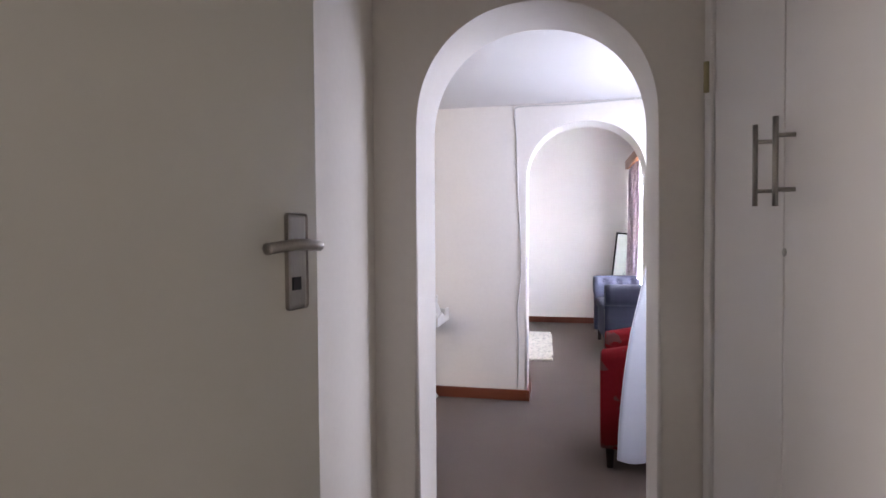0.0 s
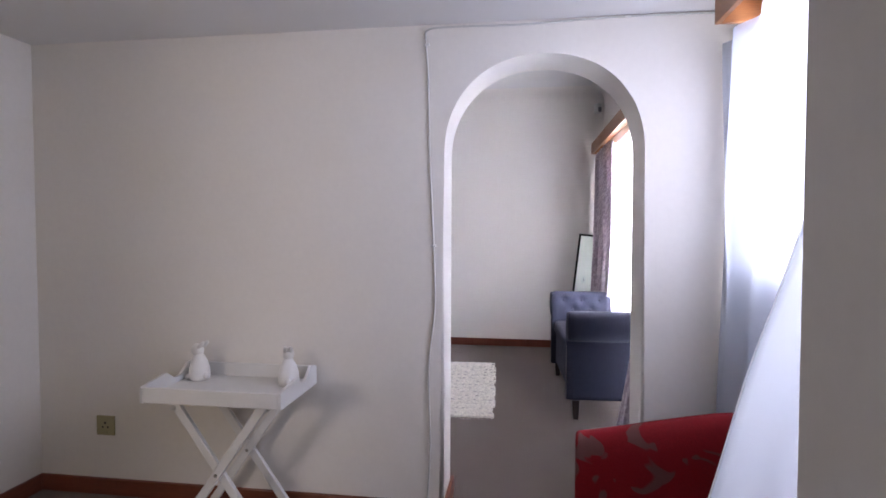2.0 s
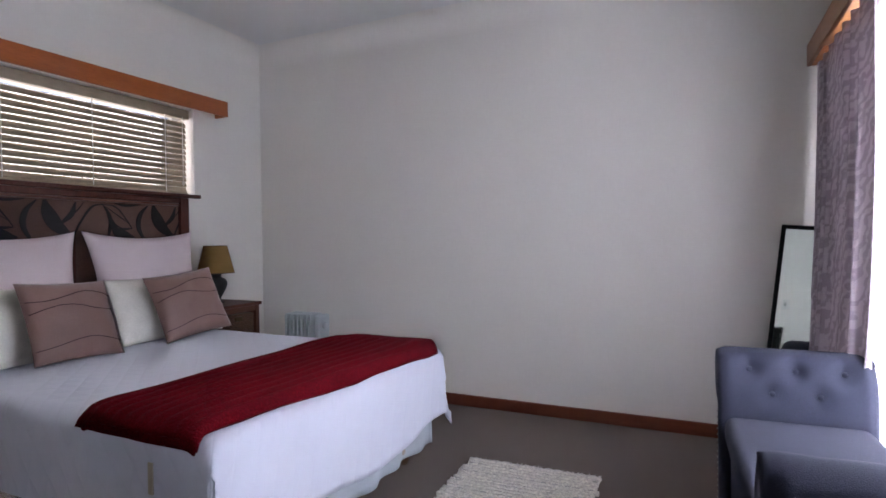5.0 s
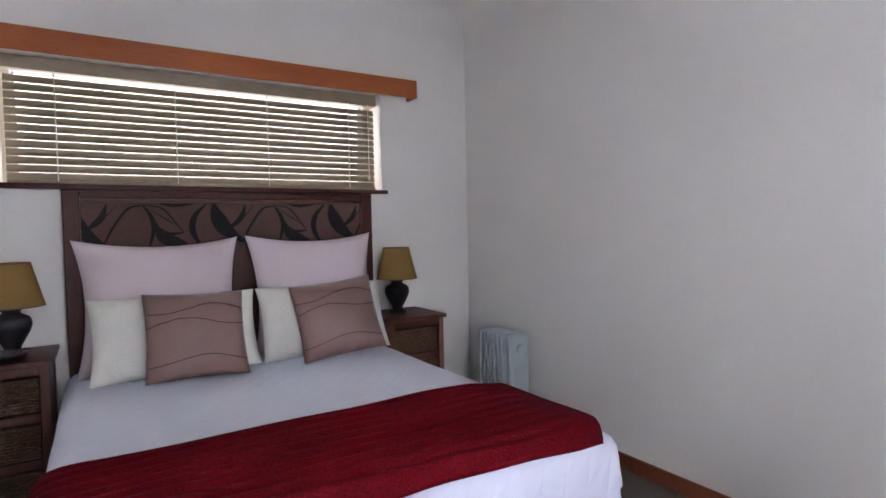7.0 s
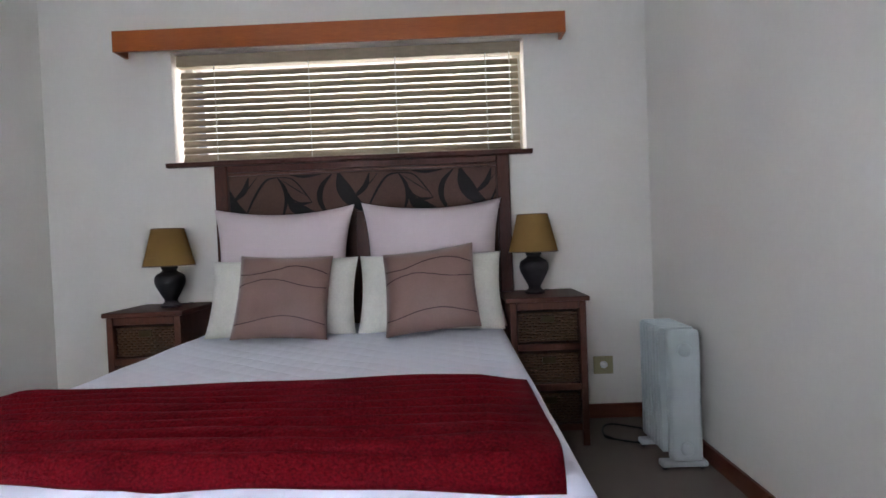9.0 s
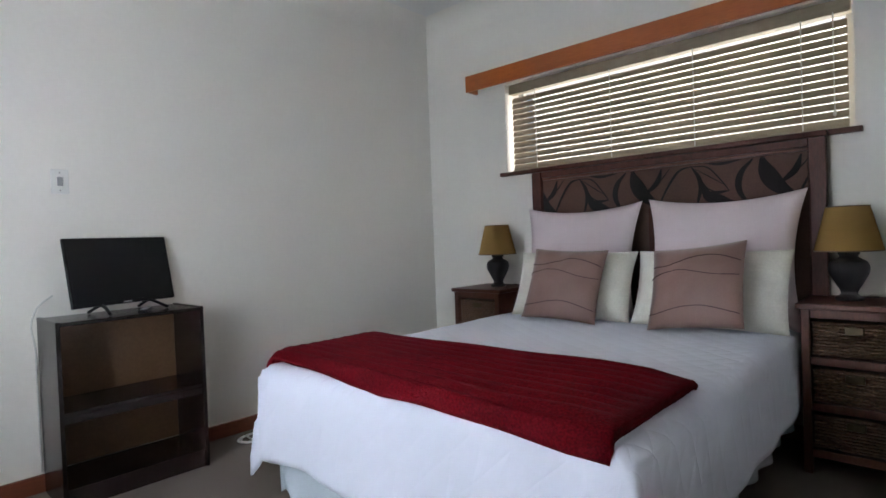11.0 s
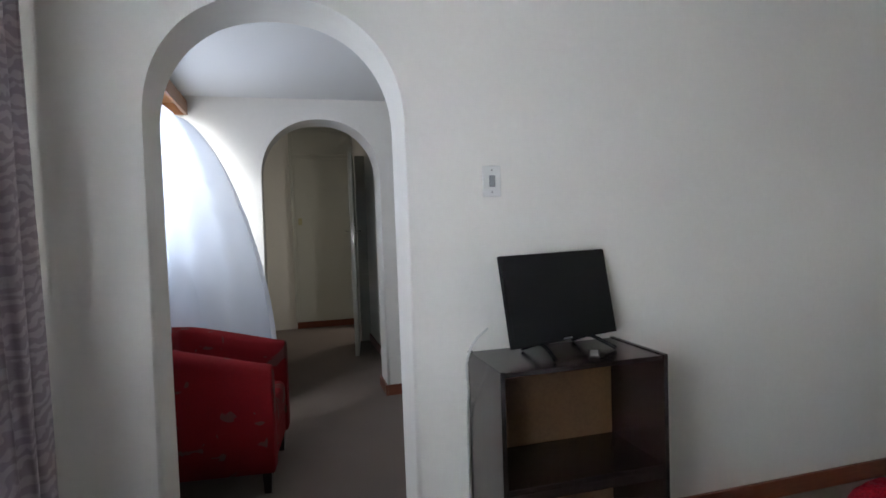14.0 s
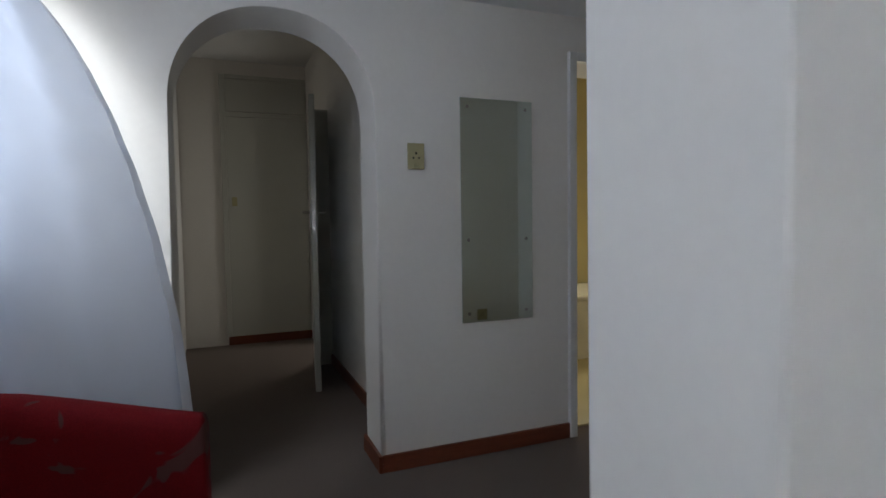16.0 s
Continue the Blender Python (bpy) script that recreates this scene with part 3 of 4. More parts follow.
# ---- blind ----
blind = thing("venetian_blind", "olive-brown slatted venetian blind, slats nearly shut", "blind", (-3.05, 0, 0, 0, 0, 0))
by0, by1 = 0.815, 2.855
part("headrail", box(-0.03, 0.03, by0 - 0.015, by1 + 0.015, 2.195, 2.265, 0.005), M_SLAT, blind, "olive-brown headrail")
slat_bm = sheet(lambda u, v: (0.004 * (1 - (2 * u - 1) ** 2), by0 + v * (by1 - by0), (u - 0.5) * 0.0435), 4, 1)
slat_me = mesh_of("slat", slat_bm, M_SLAT, True)
for i in range(13):
    s = new("slat", slat_me)
    s.parent = blind
    s.matrix_basis = pose(0, 0, 2.150 - 0.0415 * i, 0, -22, 0)
    thicken(s, 0.003)
part("bottom_rail", box(-0.025, 0.025, by0, by1, 1.616, 1.632, 0.004), M_SLAT, blind)
for y in (1.03, 1.60, 2.12, 2.66):
    part("ladder_cord", tube([(0.028, y, 1.63), (0.028, y, 2.2)], 0.0035, 6), M_CORD, blind)
part("pull_cord", tube([(0.04, 2.80, 2.2), (0.04, 2.80, 1.72)], 0.003, 6), M_CORD, blind)
part("cord_knob", lathe([(0.002, 0), (0.009, 0.01), (0.008, 0.03), (0.002, 0.04)], 12, (0.04, 2.80, 1.68)), M_CORD, blind, smooth=True)

# ---- curtains ----


def hanging(name, x, y0, y1, z0, z1, folds, depth, material, label, thick=0.003, flare=0.0, tie=None, sweep=0.0, group=""):
    def f(u, v):
        wide = 1 + flare * v
        c = (y0 + y1) / 2
        y = c + (y0 + (y1 - y0) * u - c) * wide
        ph = 2 * math.pi * folds * u
        dx = depth * (0.75 + 0.35 * math.sin(3 * u + 1)) * math.sin(ph + 0.5 * math.sin(4 * v + 5 * u)) * (0.55 + 0.45 * v)
        return (x + dx + (tie(u, v) if tie else 0), y + 0.012 * math.sin(2.2 * ph + 2 * v) + sweep * v * v * u, z1 + (z0 - z1) * v)
    ob = part(name, sheet(f, max(24, int(folds * 14)), 26), material, smooth=True)
    tagged(ob, label, "curtain", group)
    return thicken(ob, thick)


hanging("sheer_curtain", 1.215, 0.35, 3.32, 0.03, 2.16, 17, 0.022, M_SHEER, "white sheer curtain glowing with daylight", 0.001)
hanging("curtain", 1.145, 2.35, 3.43, 0.03, 2.16, 7.5, 0.035, M_CURTAIN, "mauve patterned curtain drawn to the side", tie=lambda u, v: -0.07 * v * v, group="mauve curtains")
hanging("curtain", 1.150, 0.14, 0.72, 0.02, 2.16, 5.5, 0.035, M_CURTAIN, "mauve patterned curtain hanging beside the archway",
        tie=lambda u, v: -0.17 * v * v * u, sweep=0.22, group="mauve curtains")


def billow(u, v):
    g = u ** 3.0
    off = 0.82 * max(v, 0) ** 0.55 * g * (1 - 0.21 * v * v)
    y = -0.30 - 1.82 * u + 0.24 * v * g - 0.02 * v * (1 - u)
    fan = u / (0.25 + 0.75 * v)
    rip = 0.022 * math.sin(2 * math.pi * 7 * u + 1.5 * v) * (1.05 - 0.9 * g) + (0.012 * math.sin(17 * u + 6 * v) * v + 0.010 * math.sin(19 * fan + 1.3 * math.sin(7 * v)) * min(1, 4 * v)) * (1 - 0.85 * u ** 8)
    zb = 0.04 + 0.20 * g + 0.018 * math.sin(31 * u) * g
    return (1.178 - off + rip, y + 0.01 * math.sin(9 * v), 2.14 + (zb - 2.14) * v)


sb = tagged(part("sheer_curtain", sheet(billow, 90, 40), M_VOILE, smooth=True), "white sheer curtain billowing into the room from its pelmet", "curtain")
thicken(sb, 0.001)
hem = part("hem", sheet(lambda u, v: Vector(billow(u, 0.972 + 0.028 * v)) + Vector((-0.002, 0.002, 0)), 90, 2), M_SHEER, sb, "doubled white hem", True)
side_hem = part("hem", sheet(lambda u, v: Vector(billow(0.984 + 0.016 * u, v * 0.97)) + Vector((-0.002, 0.002, 0)), 2, 40), M_SHEER, sb, "doubled white hem", True)

# ---- wall fittings ----


def plate(name, label, category, at, w, h, material, kind_of):
    """A wall plate, its back in the plane x-z at y = 0, facing +y."""
    p = thing(name, label, category, at)
    part("cover", box(-w / 2, w / 2, 0.001, 0.010, -h / 2, h / 2, 0.003), material, p)
    if kind_of == "switch":
        part("rocker", box(-0.012, 0.012, 0.010, 0.016, -0.022, 0.022, 0.002), M_GREY, p)
        for z in (-h * 0.36, h * 0.36):
            part("screw", lathe([(0.004, 0), (0.003, 0.002)], 10), M_STEEL, p).matrix_basis = pose(0, 0.010, z, -90, 0, 0)
    else:
        for x, z, r in ((0, 0.014, 0.006), (-0.014, -0.008, 0.005), (0.014, -0.008, 0.005)):
            part("pin_hole", lathe([(r, 0), (r, 0.001)], 12), M_SCREEN, p).matrix_basis = pose(x, 0.0101, z, -90, 0, 0)
        part("rocker", box(-0.012, 0.012, 0.010, 0.015, -h * 0.40, -h * 0.28, 0.002), material, p)
    return p


plate("light_switch", "white light switch plate on the bedroom wall", "switch", (-0.335, Y2, 1.488, 0, 0, 0), 0.075, 0.12, M_WHITEPL, "switch")
plate("wall_socket", "yellowed wall socket on the lounge wall", "socket", (-0.455, Y1, 1.52, 0, 0, 0), 0.085, 0.125, M_YELLOWPL, "socket")
plate("wall_socket", "yellowed wall socket low behind the tray table", "socket", (-1.74, Y2L, 0.357, 0, 0, 180), 0.10, 0.10, M_YELLOWPL, "socket")
sk = plate("wall_socket", "yellowed wall socket with white plug beside nightstand", "socket", (XB, 3.29, 0.315, 0, 0, -90), 0.115, 0.105, M_YELLOWPL, "socket")
part("plug", lathe([(0.020, 0), (0.022, 0.012), (0.014, 0.030), (0.006, 0.036)], 16), M_WHITEPL, sk, "white round plug", True).matrix_basis = pose(0, 0.010, 0.005, -90, 0, 0)

sen = thing("alarm_sensor", "small white alarm sensor high in the corner", "sensor", (1.175, 3.55, 2.69, 0, 0, 35))
part("housing", box(-0.03, 0.03, -0.035, 0.03, -0.055, 0.055, 0.012, 3), M_WHITEPL, sen, smooth=True)
part("lens", box(-0.022, 0.022, -0.041, -0.034, -0.042, 0.012, 0.004), M_GREY, sen)

wire_pts = smooth_line([(-0.075, Y2L - 0.006, 0.10), (-0.062, Y2L - 0.006, 0.35), (-0.070, Y2L - 0.006, 0.72), (-0.042, Y2L - 0.006, 1.0), (-0.048, Y2L - 0.006, 1.29),
                        (-0.066, Y2L - 0.006, 1.7), (-0.074, Y2L - 0.006, 2.05), (-0.085, Y2L - 0.006, 2.22), (-0.07, Y2L - 0.006, 2.268), (0.05, Y2L - 0.006, 2.274),
                        (0.35, Y2L - 0.006, 2.270), (0.75, Y2L - 0.006, 2.282), (1.22, Y2L - 0.006, 2.28)], 8)
wc = thing("wall_cable", "thin painted cable clipped around the archway", "cable")
part("cord", tube(wire_pts, 0.0045, 8), M_CABLE, wc, smooth=True)
for x, z in ((-0.048, 1.285), (0.80, 2.281), (-0.08, 2.20)):
    part("clip", box(x - 0.012, x + 0.012, Y2L - 0.014, Y2L - 0.001, z - 0.005, z + 0.005, 0.002), M_WHITEPL, wc)

wm = thing("wall_mirror", "tall frameless mirror screwed to the white wall", "mirror", (-0.893, Y1, 0, 0, 0, 0))
part("glass", box(-0.204, 0.204, 0.002, 0.008, 0.69, 1.818, 0.001), M_MIRROR, wm)
for x in (-0.165, 0.165):
    for z in (0.735, 1.11, 1.775):
        part("screw", lathe([(0.009, 0), (0.008, 0.003), (0.003, 0.005)], 14), M_STEEL, wm, smooth=True).matrix_basis = pose(x, 0.008, z, -90, 0, 0)

# ---- bed ----
BX0, BX1, BY0, BY1 = -2.90, -0.815, 1.06, 2.645
bed = thing("bed", "double bed made up with white quilt over pale valance", "bed", (0, 0, 0, 0, 0, 0))
part("base", box(BX0, BX1 - 0.03, BY0 + 0.06, BY1 - 0.06, 0.10, 0.34, 0.03, 3), M_BEDBASE, bed)
part("mattress", box(BX0, BX1 - 0.01, BY0 + 0.05, BY1 - 0.05, 0.34, 0.60, 0.05, 4), M_VALANCE, bed, smooth=True)
for x in (BX0 + 0.15, BX1 - 0.12):
    for y in (BY0 + 0.16, BY1 - 0.16):
        part("leg", lathe([(0.022, 0), (0.03, 0.02), (0.034, 0.10)], 16, (x, y, 0)), M_HARDBOARD, bed, smooth=True)


def valance(u, v):
    """A skirt round three sides of the base."""
    L1, L2 = BX1 - BX0, BY1 - BY0 - 0.06
    s = u * (2 * L1 + L2)
    wob = 0.016 * math.sin(s * 26) * v + 0.010 * math.sin(s * 9) * v
    z = 0.36 - 0.265 * v
    if s < L1:
        return (BX0 + s, BY0 + 0.045 - wob, z)
    if s < L1 + L2:
        return (BX1 - 0.012 + wob, BY0 + 0.03 + (s - L1), z)
    return (BX1 - (s - L1 - L2), BY1 - 0.045 + wob, z)


thicken(part("valance", sheet(valance, 260, 8), M_VALANCE, bed, "pale blue-grey valance", True), 0.004)


def over(d, r=0.055):
    """How far out and down cloth lies d past a rounded edge."""
    if d <= 0:
        return 0.0, 0.0
    a = d / r
    if a < math.pi / 2:
        return r * math.sin(a), r * (1 - math.cos(a))
    return r + 0.035 * (d - r * math.pi / 2), r + 0.995 * (d - r * math.pi / 2)


QX, QY0, QY1, QZ = BX1 - 0.03, BY0 + 0.035, BY1 - 0.025, 0.625


def quilt(u, v):
    xs = -2.86 + u * (QX + 0.43 - (-2.86))
    ys = QY0 - 0.38 + v * (QY1 - QY0 + 0.76)
    ox, dx = over(xs - QX)
    if ys < QY0:
        oy, dy = over(QY0 - ys)
        y = QY0 - oy
    elif ys > QY1:
        oy, dy = over(ys - QY1)
        y = QY1 + oy
    else:
        oy, dy, y = 0, 0, ys
    x = min(xs, QX) + ox
    down = max(dx, dy) + 0.12 * min(dx, dy)
    both = min(dx, dy)
    k = 0.10 * both
    x += 0.5 * k
    y += (-k if ys < QY0 else k) if dy > 0 else 0
    fold = min(1, max(dx, dy) / 0.25)
    x += 0.006 * math.sin(ys * 17 + 0.7) * fold * (dx > dy)
    y += 0.006 * math.sin(xs * 15) * fold * (dy >= dx)
    z = QZ - down + 0.004 * noise.noise((xs * 5, ys * 5, 0)) + 0.006 * noise.noise((xs * 1.7, ys * 1.7, 3))
    z += 0.03 * math.sin(ys * 5 + 1.0) * fold * (dx > dy) * (dx / 0.4)
    return (x, y, max(z, 0.06))


q = thicken(part("quilt", sheet(quilt, 90, 90), M_QUILT, bed, "white diamond-stitched quilt", True), 0.012, 1.0)

hb = thing("headboard", "dark red-brown wooden headboard with swirl-patterned cloth panel", "headboard", (-2.94, 0, 0, 0, 0, 0))
HY0, HY1, HZ = 1.043, 2.77, 1.608
part("post", box(-0.038, 0.022, HY0, HY0 + 0.075, 0.0, HZ - 0.03, 0.006), M_DARKWOOD, hb)
part("post", box(-0.038, 0.022, HY1 - 0.075, HY1, 0.0, HZ - 0.03, 0.006), M_DARKWOOD, hb)
part("top_rail", box(-0.042, 0.030, HY0 - 0.006, HY1 + 0.006, HZ - 0.03, HZ, 0.007, 3), M_DARKWOOD, hb)
part("rail", box(-0.036, 0.018, HY0 + 0.076, HY1 - 0.076, HZ - 0.072, HZ - 0.031, 0.005), M_DARKWOOD, hb)
part("moulding", box(-0.030, 0.008, HY0 + 0.076, HY1 - 0.076, HZ - 0.090, HZ - 0.073, 0.004), M_NIGHT, hb)
panel = part("panel", box(-0.034, -0.002, HY0 + 0.076, HY1 - 0.076, 0.45, HZ - 0.091, 0.002), M_FABRIC_BED, hb, "brown cloth panel")
part("centre_post", box(-0.002, 0.006, 1.865, 1.945, 0.45, 1.28, 0.003), M_DARKWOOD, hb)


def ribbon(points, w0, w1, x=0.0005, n=8):
    """A flat swirl, widest in its middle."""
    line = smooth_line([(0, y, z) for y, z in points], n)
    bm = bmesh.new()
    left, right = [], []
    m = len(line) - 1
    for i, p in enumerate(line):
        d = (line[min(i + 1, m)] - line[max(i - 1, 0)]).normalized()
        nrm = Vector((0, -d.z, d.y))
        k = i / m
        w = w0 + (w1 - w0) * math.sin(math.pi * k) ** 1.2
        left.append(bm.verts.new((x, *(p + nrm * w)[1:])))
        right.append(bm.verts.new((x, *(p - nrm * w)[1:])))
    for i in range(m):
        bm.faces.new((left[i], left[i + 1], right[i + 1], right[i]))
    r = bmesh.ops.extrude_face_region(bm, geom=bm.faces[:])
    for v in [g for g in r["geom"] if isinstance(g, bmesh.types.BMVert)]:
        v.co.x += 0.003
    return bm


# one repeat of the cloth's figure: (along, down) in centimetres, then end and middle half-widths in metres
ZTOP, REPEAT = HZ - 0.093, 0.713
FIGURE = (
    ([(-1, 0.5), (1, 8), (6, 16), (16, 24)], 0.010, 0.044),
    ([(17, 1), (14, 9), (6, 16)], 0.003, 0.016),
    ([(22, 1), (17, 7), (10, 13), (5, 16)], 0.001, 0.003),
    ([(13, 27), (20, 13), (27, 3.5), (34, 1.5)], 0.003, 0.007),
    ([(34, 1.5), (38, 8), (39, 15), (36, 27)], 0.003, 0.013),
    ([(34, 1.5), (43, 3), (50, 11), (54, 17)], 0.002, 0.004),
    ([(36, 4), (41, 13), (47, 17), (54, 17)], 0.002, 0.004),
    ([(36, 3), (45, 9), (51, 13)], 0.001, 0.003),
    ([(40, 11), (43, 19), (50, 22), (56, 23)], 0.004, 0.032),
    ([(43, 17), (48, 17.5), (54, 17)], 0.002, 0.009),
    ([(42, 0.6), (50, 1.6), (60, 0.6)], 0.002, 0.009),
    ([(66, 0.8), (60, 8), (59, 17), (65, 28)], 0.004, 0.017),
)
for k in (-1, 0, 1):
    for pts, w0, w1 in FIGURE:
        y = HY0 + 0.738 + REPEAT * k
        moved = [(y + a * 0.01, ZTOP - b * 0.01) for a, b in pts]
        if max(p[0] for p in moved) < HY0 + 0.10 or min(p[0] for p in moved) > HY1 - 0.10:
            continue
        bm = ribbon(moved, w0, w1)
        for v in bm.verts:
            v.co.y = min(max(v.co.y, HY0 + 0.080), HY1 - 0.080)
            v.co.z = min(v.co.z, ZTOP)
        part("swirl", bm, M_BLACKVEL, hb, "black velvet swirl")


def cushion_bm(w, h, t, pinch=0.06, n=18, seed=0):
    bm = bmesh.new()
    sides = []
    for s in (1, -1):
        g = []
        for i in range(n + 1):
            row = []
            for j in range(n + 1):
                u, v = 2 * i / n - 1, 2 * j / n - 1
                x = u * w / 2 * (1 - pinch * (1 - v * v))
                z = v * h / 2 * (1 - pinch * (1 - u * u))
                puff = ((1 - abs(u) ** 2.6) * (1 - abs(v) ** 2.6)) ** 0.55
                wr = 0.013 * noise.noise((u * 2.3 + seed, v * 2.3, s)) + 0.008 * noise.noise((u * 6 + seed, v * 6, s * 2))
                row.append(bm.verts.new((x, s * (t / 2 * puff + wr * (1 if puff > 0.05 else 0) + (0.002 if puff < 0.02 else 0)), z)))
            g.append(row)
        sides.append(g)
    for s, g in enumerate(sides):
        for i in range(n):
            for j in range(n):
                bm.faces.new((g[i][j], g[i + 1][j], g[i + 1][j + 1], g[i][j + 1]))
    a, b = sides
    ring = [(i, 0) for i in range(n)] + [(n, j) for j in range(n)] + [(i, n) for i in range(n, 0, -1)] + [(0, j) for j in range(n, 0, -1)]
    for (i, j), (k, m) in zip(ring, ring[1:] + ring[:1]):
        bm.faces.new((a[i][j], a[k][m], b[k][m], b[i][j]))
    return bm


def pillow(name, w, h, t, material, at, label, category, group, seed, pinch=0.06):
    ob = part(name, cushion_bm(w, h, t, pinch, seed=seed), material, smooth=True)
    ob.matrix_basis = pose(*at)
    return tagged(ob, label, category, group)


# local x runs along the bed's width once turned by 90 degrees
pillow("pillow", 0.80, 0.72, 0.20, M_PINK, (-2.755, 1.475, 0.965, -12, 0, 90), "pale pink square pillow leaning on the headboard", "pillow", "pink pillows", 1, 0.13)
pillow("pillow", 0.79, 0.72, 0.20, M_PINK, (-2.755, 2.310, 0.970, -12, 0, 90), "pale pink square pillow leaning on the headboard", "pillow", "pink pillows", 2, 0.13)
pillow("pillow", 0.78, 0.42, 0.18, M_CREAMSATIN, (-2.575, 1.525, 0.830, -22, 0, 90), "cream satin pillow standing before pink pillow", "pillow", "cream pillows", 3, 0.05)
pillow("pillow", 0.75, 0.42, 0.18, M_CREAMSATIN, (-2.575, 2.300, 0.830, -22, 0, 90), "cream satin pillow standing before pink pillow", "pillow", "cream pillows", 4, 0.05)


def brown_cushion(at, seed, label):
    c = thing("cushion", label, "cushion", at, "brown cushions")
    part("cover", cushion_bm(0.46, 0.43, 0.15, 0.05, seed=seed), M_TAUPE, c, smooth=True)
    for z0, amp, ph in ((0.120, 0.022, 0.6), (0.050, 0.018, 2.4), (-0.135, 0.014, 1.1)):
        pts = []
        for i in range(25):
            u = -0.96 + 1.92 * i / 24
            z = z0 + amp * math.sin(3.2 * u + ph)
            v = z / 0.215
            pf = ((1 - abs(u) ** 2.6) * (1 - abs(v) ** 2.6)) ** 0.55
            wr = 0.013 * noise.noise((u * 2.3 + seed, v * 2.3, -1)) + 0.008 * noise.noise((u * 6 + seed, v * 6, -2))
            pts.append((u * 0.23 * (1 - 0.05 * (1 - v * v)), -(0.075 * pf + wr + 0.001), v * 0.215 * (1 - 0.05 * (1 - u * u))))
        part("stitch_line", tube(pts, 0.0022, 6), M_STITCH, c, "dark wavy stitching", True)
    return c


brown_cushion((-2.385, 1.585, 0.850, -24, 2, 92), 11, "taupe satin cushion with wavy stitching leaning on pillows")
brown_cushion((-2.385, 2.305, 0.860, -24, -6, 84), 12, "taupe satin cushion tilted sideways against cream pillow")

# throw folded across the foot of the bed
def throw_surface(u, v):
    x = -1.425 + (0.575 + 0.11 * v) * u
    ys = BY0 - 0.07 + v * (BY1 - BY0 + 0.050)
    lo, hi = QY0 - 0.01, QY1 + 0.01
    oy = dn = 0.0
    y = ys
    if ys < lo:
        oy, dn = over(lo - ys)
        y = lo - oy
    elif ys > hi:
        oy, dn = over(ys - hi)
        y = hi + oy
    rib = 0.017 * min(1, 12 * min(v, 1 - v)) * abs(math.sin(math.pi * u * 10 + 0.5 * math.sin(ys * 5) + 0.8 * noise.noise((ys * 3, u * 4, 7)))) + 0.006 * noise.noise((x * 6, ys * 3, 1))
    edge = 0.03 * (1 - min(1, 9 * min(u, 1 - u))) ** 2
    xx = x + 0.03 * noise.noise((ys * 2, 4, u)) + 0.04 * (v - 0.5) * (0.3 - u)
    ox = 0.0
    if xx > QX:
        ox, d2 = over(xx - QX)
        xx = QX + ox
        dn += d2
    return (xx, y, QZ + 0.034 + rib - edge - dn)


thr = thing("throw_blanket", "dark red ribbed plush throw folded across the bed", "blanket")
thicken(part("blanket", sheet(lambda u, v: Vector(throw_surface(u, 0.012 + 0.988 * v)) + Vector((0.006, -0.018 * (1 - v) ** 8, 0.021)), 78, 60), M_THROW, thr, smooth=True), 0.022, -1.0)
thicken(part("under_layer", sheet(lambda u, v: throw_surface(0.02 + 0.95 * u, v * 0.995), 40, 60), M_THROW, thr, smooth=True), 0.026, -1.0)
part("care_label", box(-1.005, -0.985, BY0 - 0.078, BY0 - 0.074, 0.46, 0.56), M_TAG, thr, "pale sewn-in care label").matrix_basis = pose(0, 0, 0)


# ---- nightstands ----
def nightstand(name, at, label):
    """Front faces +x; width along y, back at x = 0."""
    ns = thing(name, label, "nightstand", at, "nightstands")
    W, D, H = 0.433, 0.415, 0.78
    part("top", box(0.0, D + 0.015, -W / 2, W / 2, H - 0.025, H, 0.006, 3), M_NIGHT, ns)
    for x in (0.02, D - 0.03):
        for y in (-W / 2 + 0.02, W / 2 - 0.055):
            part("leg", box(x, x + 0.035, y, y + 0.035, 0, H - 0.026, 0.004), M_NIGHT, ns)
    for y in (-W / 2 + 0.028, W / 2 - 0.040):
        part("side_panel", box(0.056, D - 0.031, y, y + 0.012, 0.10, H - 0.03), M_NIGHT, ns)
    part("back_panel", box(0.012, 0.019, -W / 2 + 0.056, W / 2 - 0.056, 0.10, H - 0.03), M_NIGHT, ns)
    tops = (0.705, 0.490, 0.280)
    for z in (0.732, 0.520, 0.310, 0.098):
        part("rail", box(D - 0.028, D + 0.002, -W / 2 + 0.056, W / 2 - 0.056, z - 0.018, z + (0.018 if z < 0.7 else 0.022), 0.003), M_NIGHT, ns)
    for zt in tops:
        body = box(0.06, D - 0.022, -W / 2 + 0.064, W / 2 - 0.064, zt - 0.162, zt - 0.006, 0.006)
        base = part("basket", body, M_WICKER, ns, "dark woven wicker drawer basket")
        wv = None
        for r in range(11):
            z = zt - 0.012 - 0.0140 * r
            ln = []
            for i in range(41):
                y = -W / 2 + 0.062 + (W - 0.124) * i / 40
                ln.append((D - 0.020 + 0.0045 * math.sin(i * 1.57 + math.pi * (r % 2)), y, z + 0.001 * math.sin(i * 2.3 + r)))
            wv = tube(ln, 0.0062, 6, bm=wv)
        part("weave", wv, M_WICKER, base, smooth=True)
        hn = box(D - 0.018, D - 0.006, -0.035, 0.035, zt - 0.058, zt - 0.022, 0.004)
        part("handle", hn, M_BRASS, base, "dark metal cup pull")
    return ns


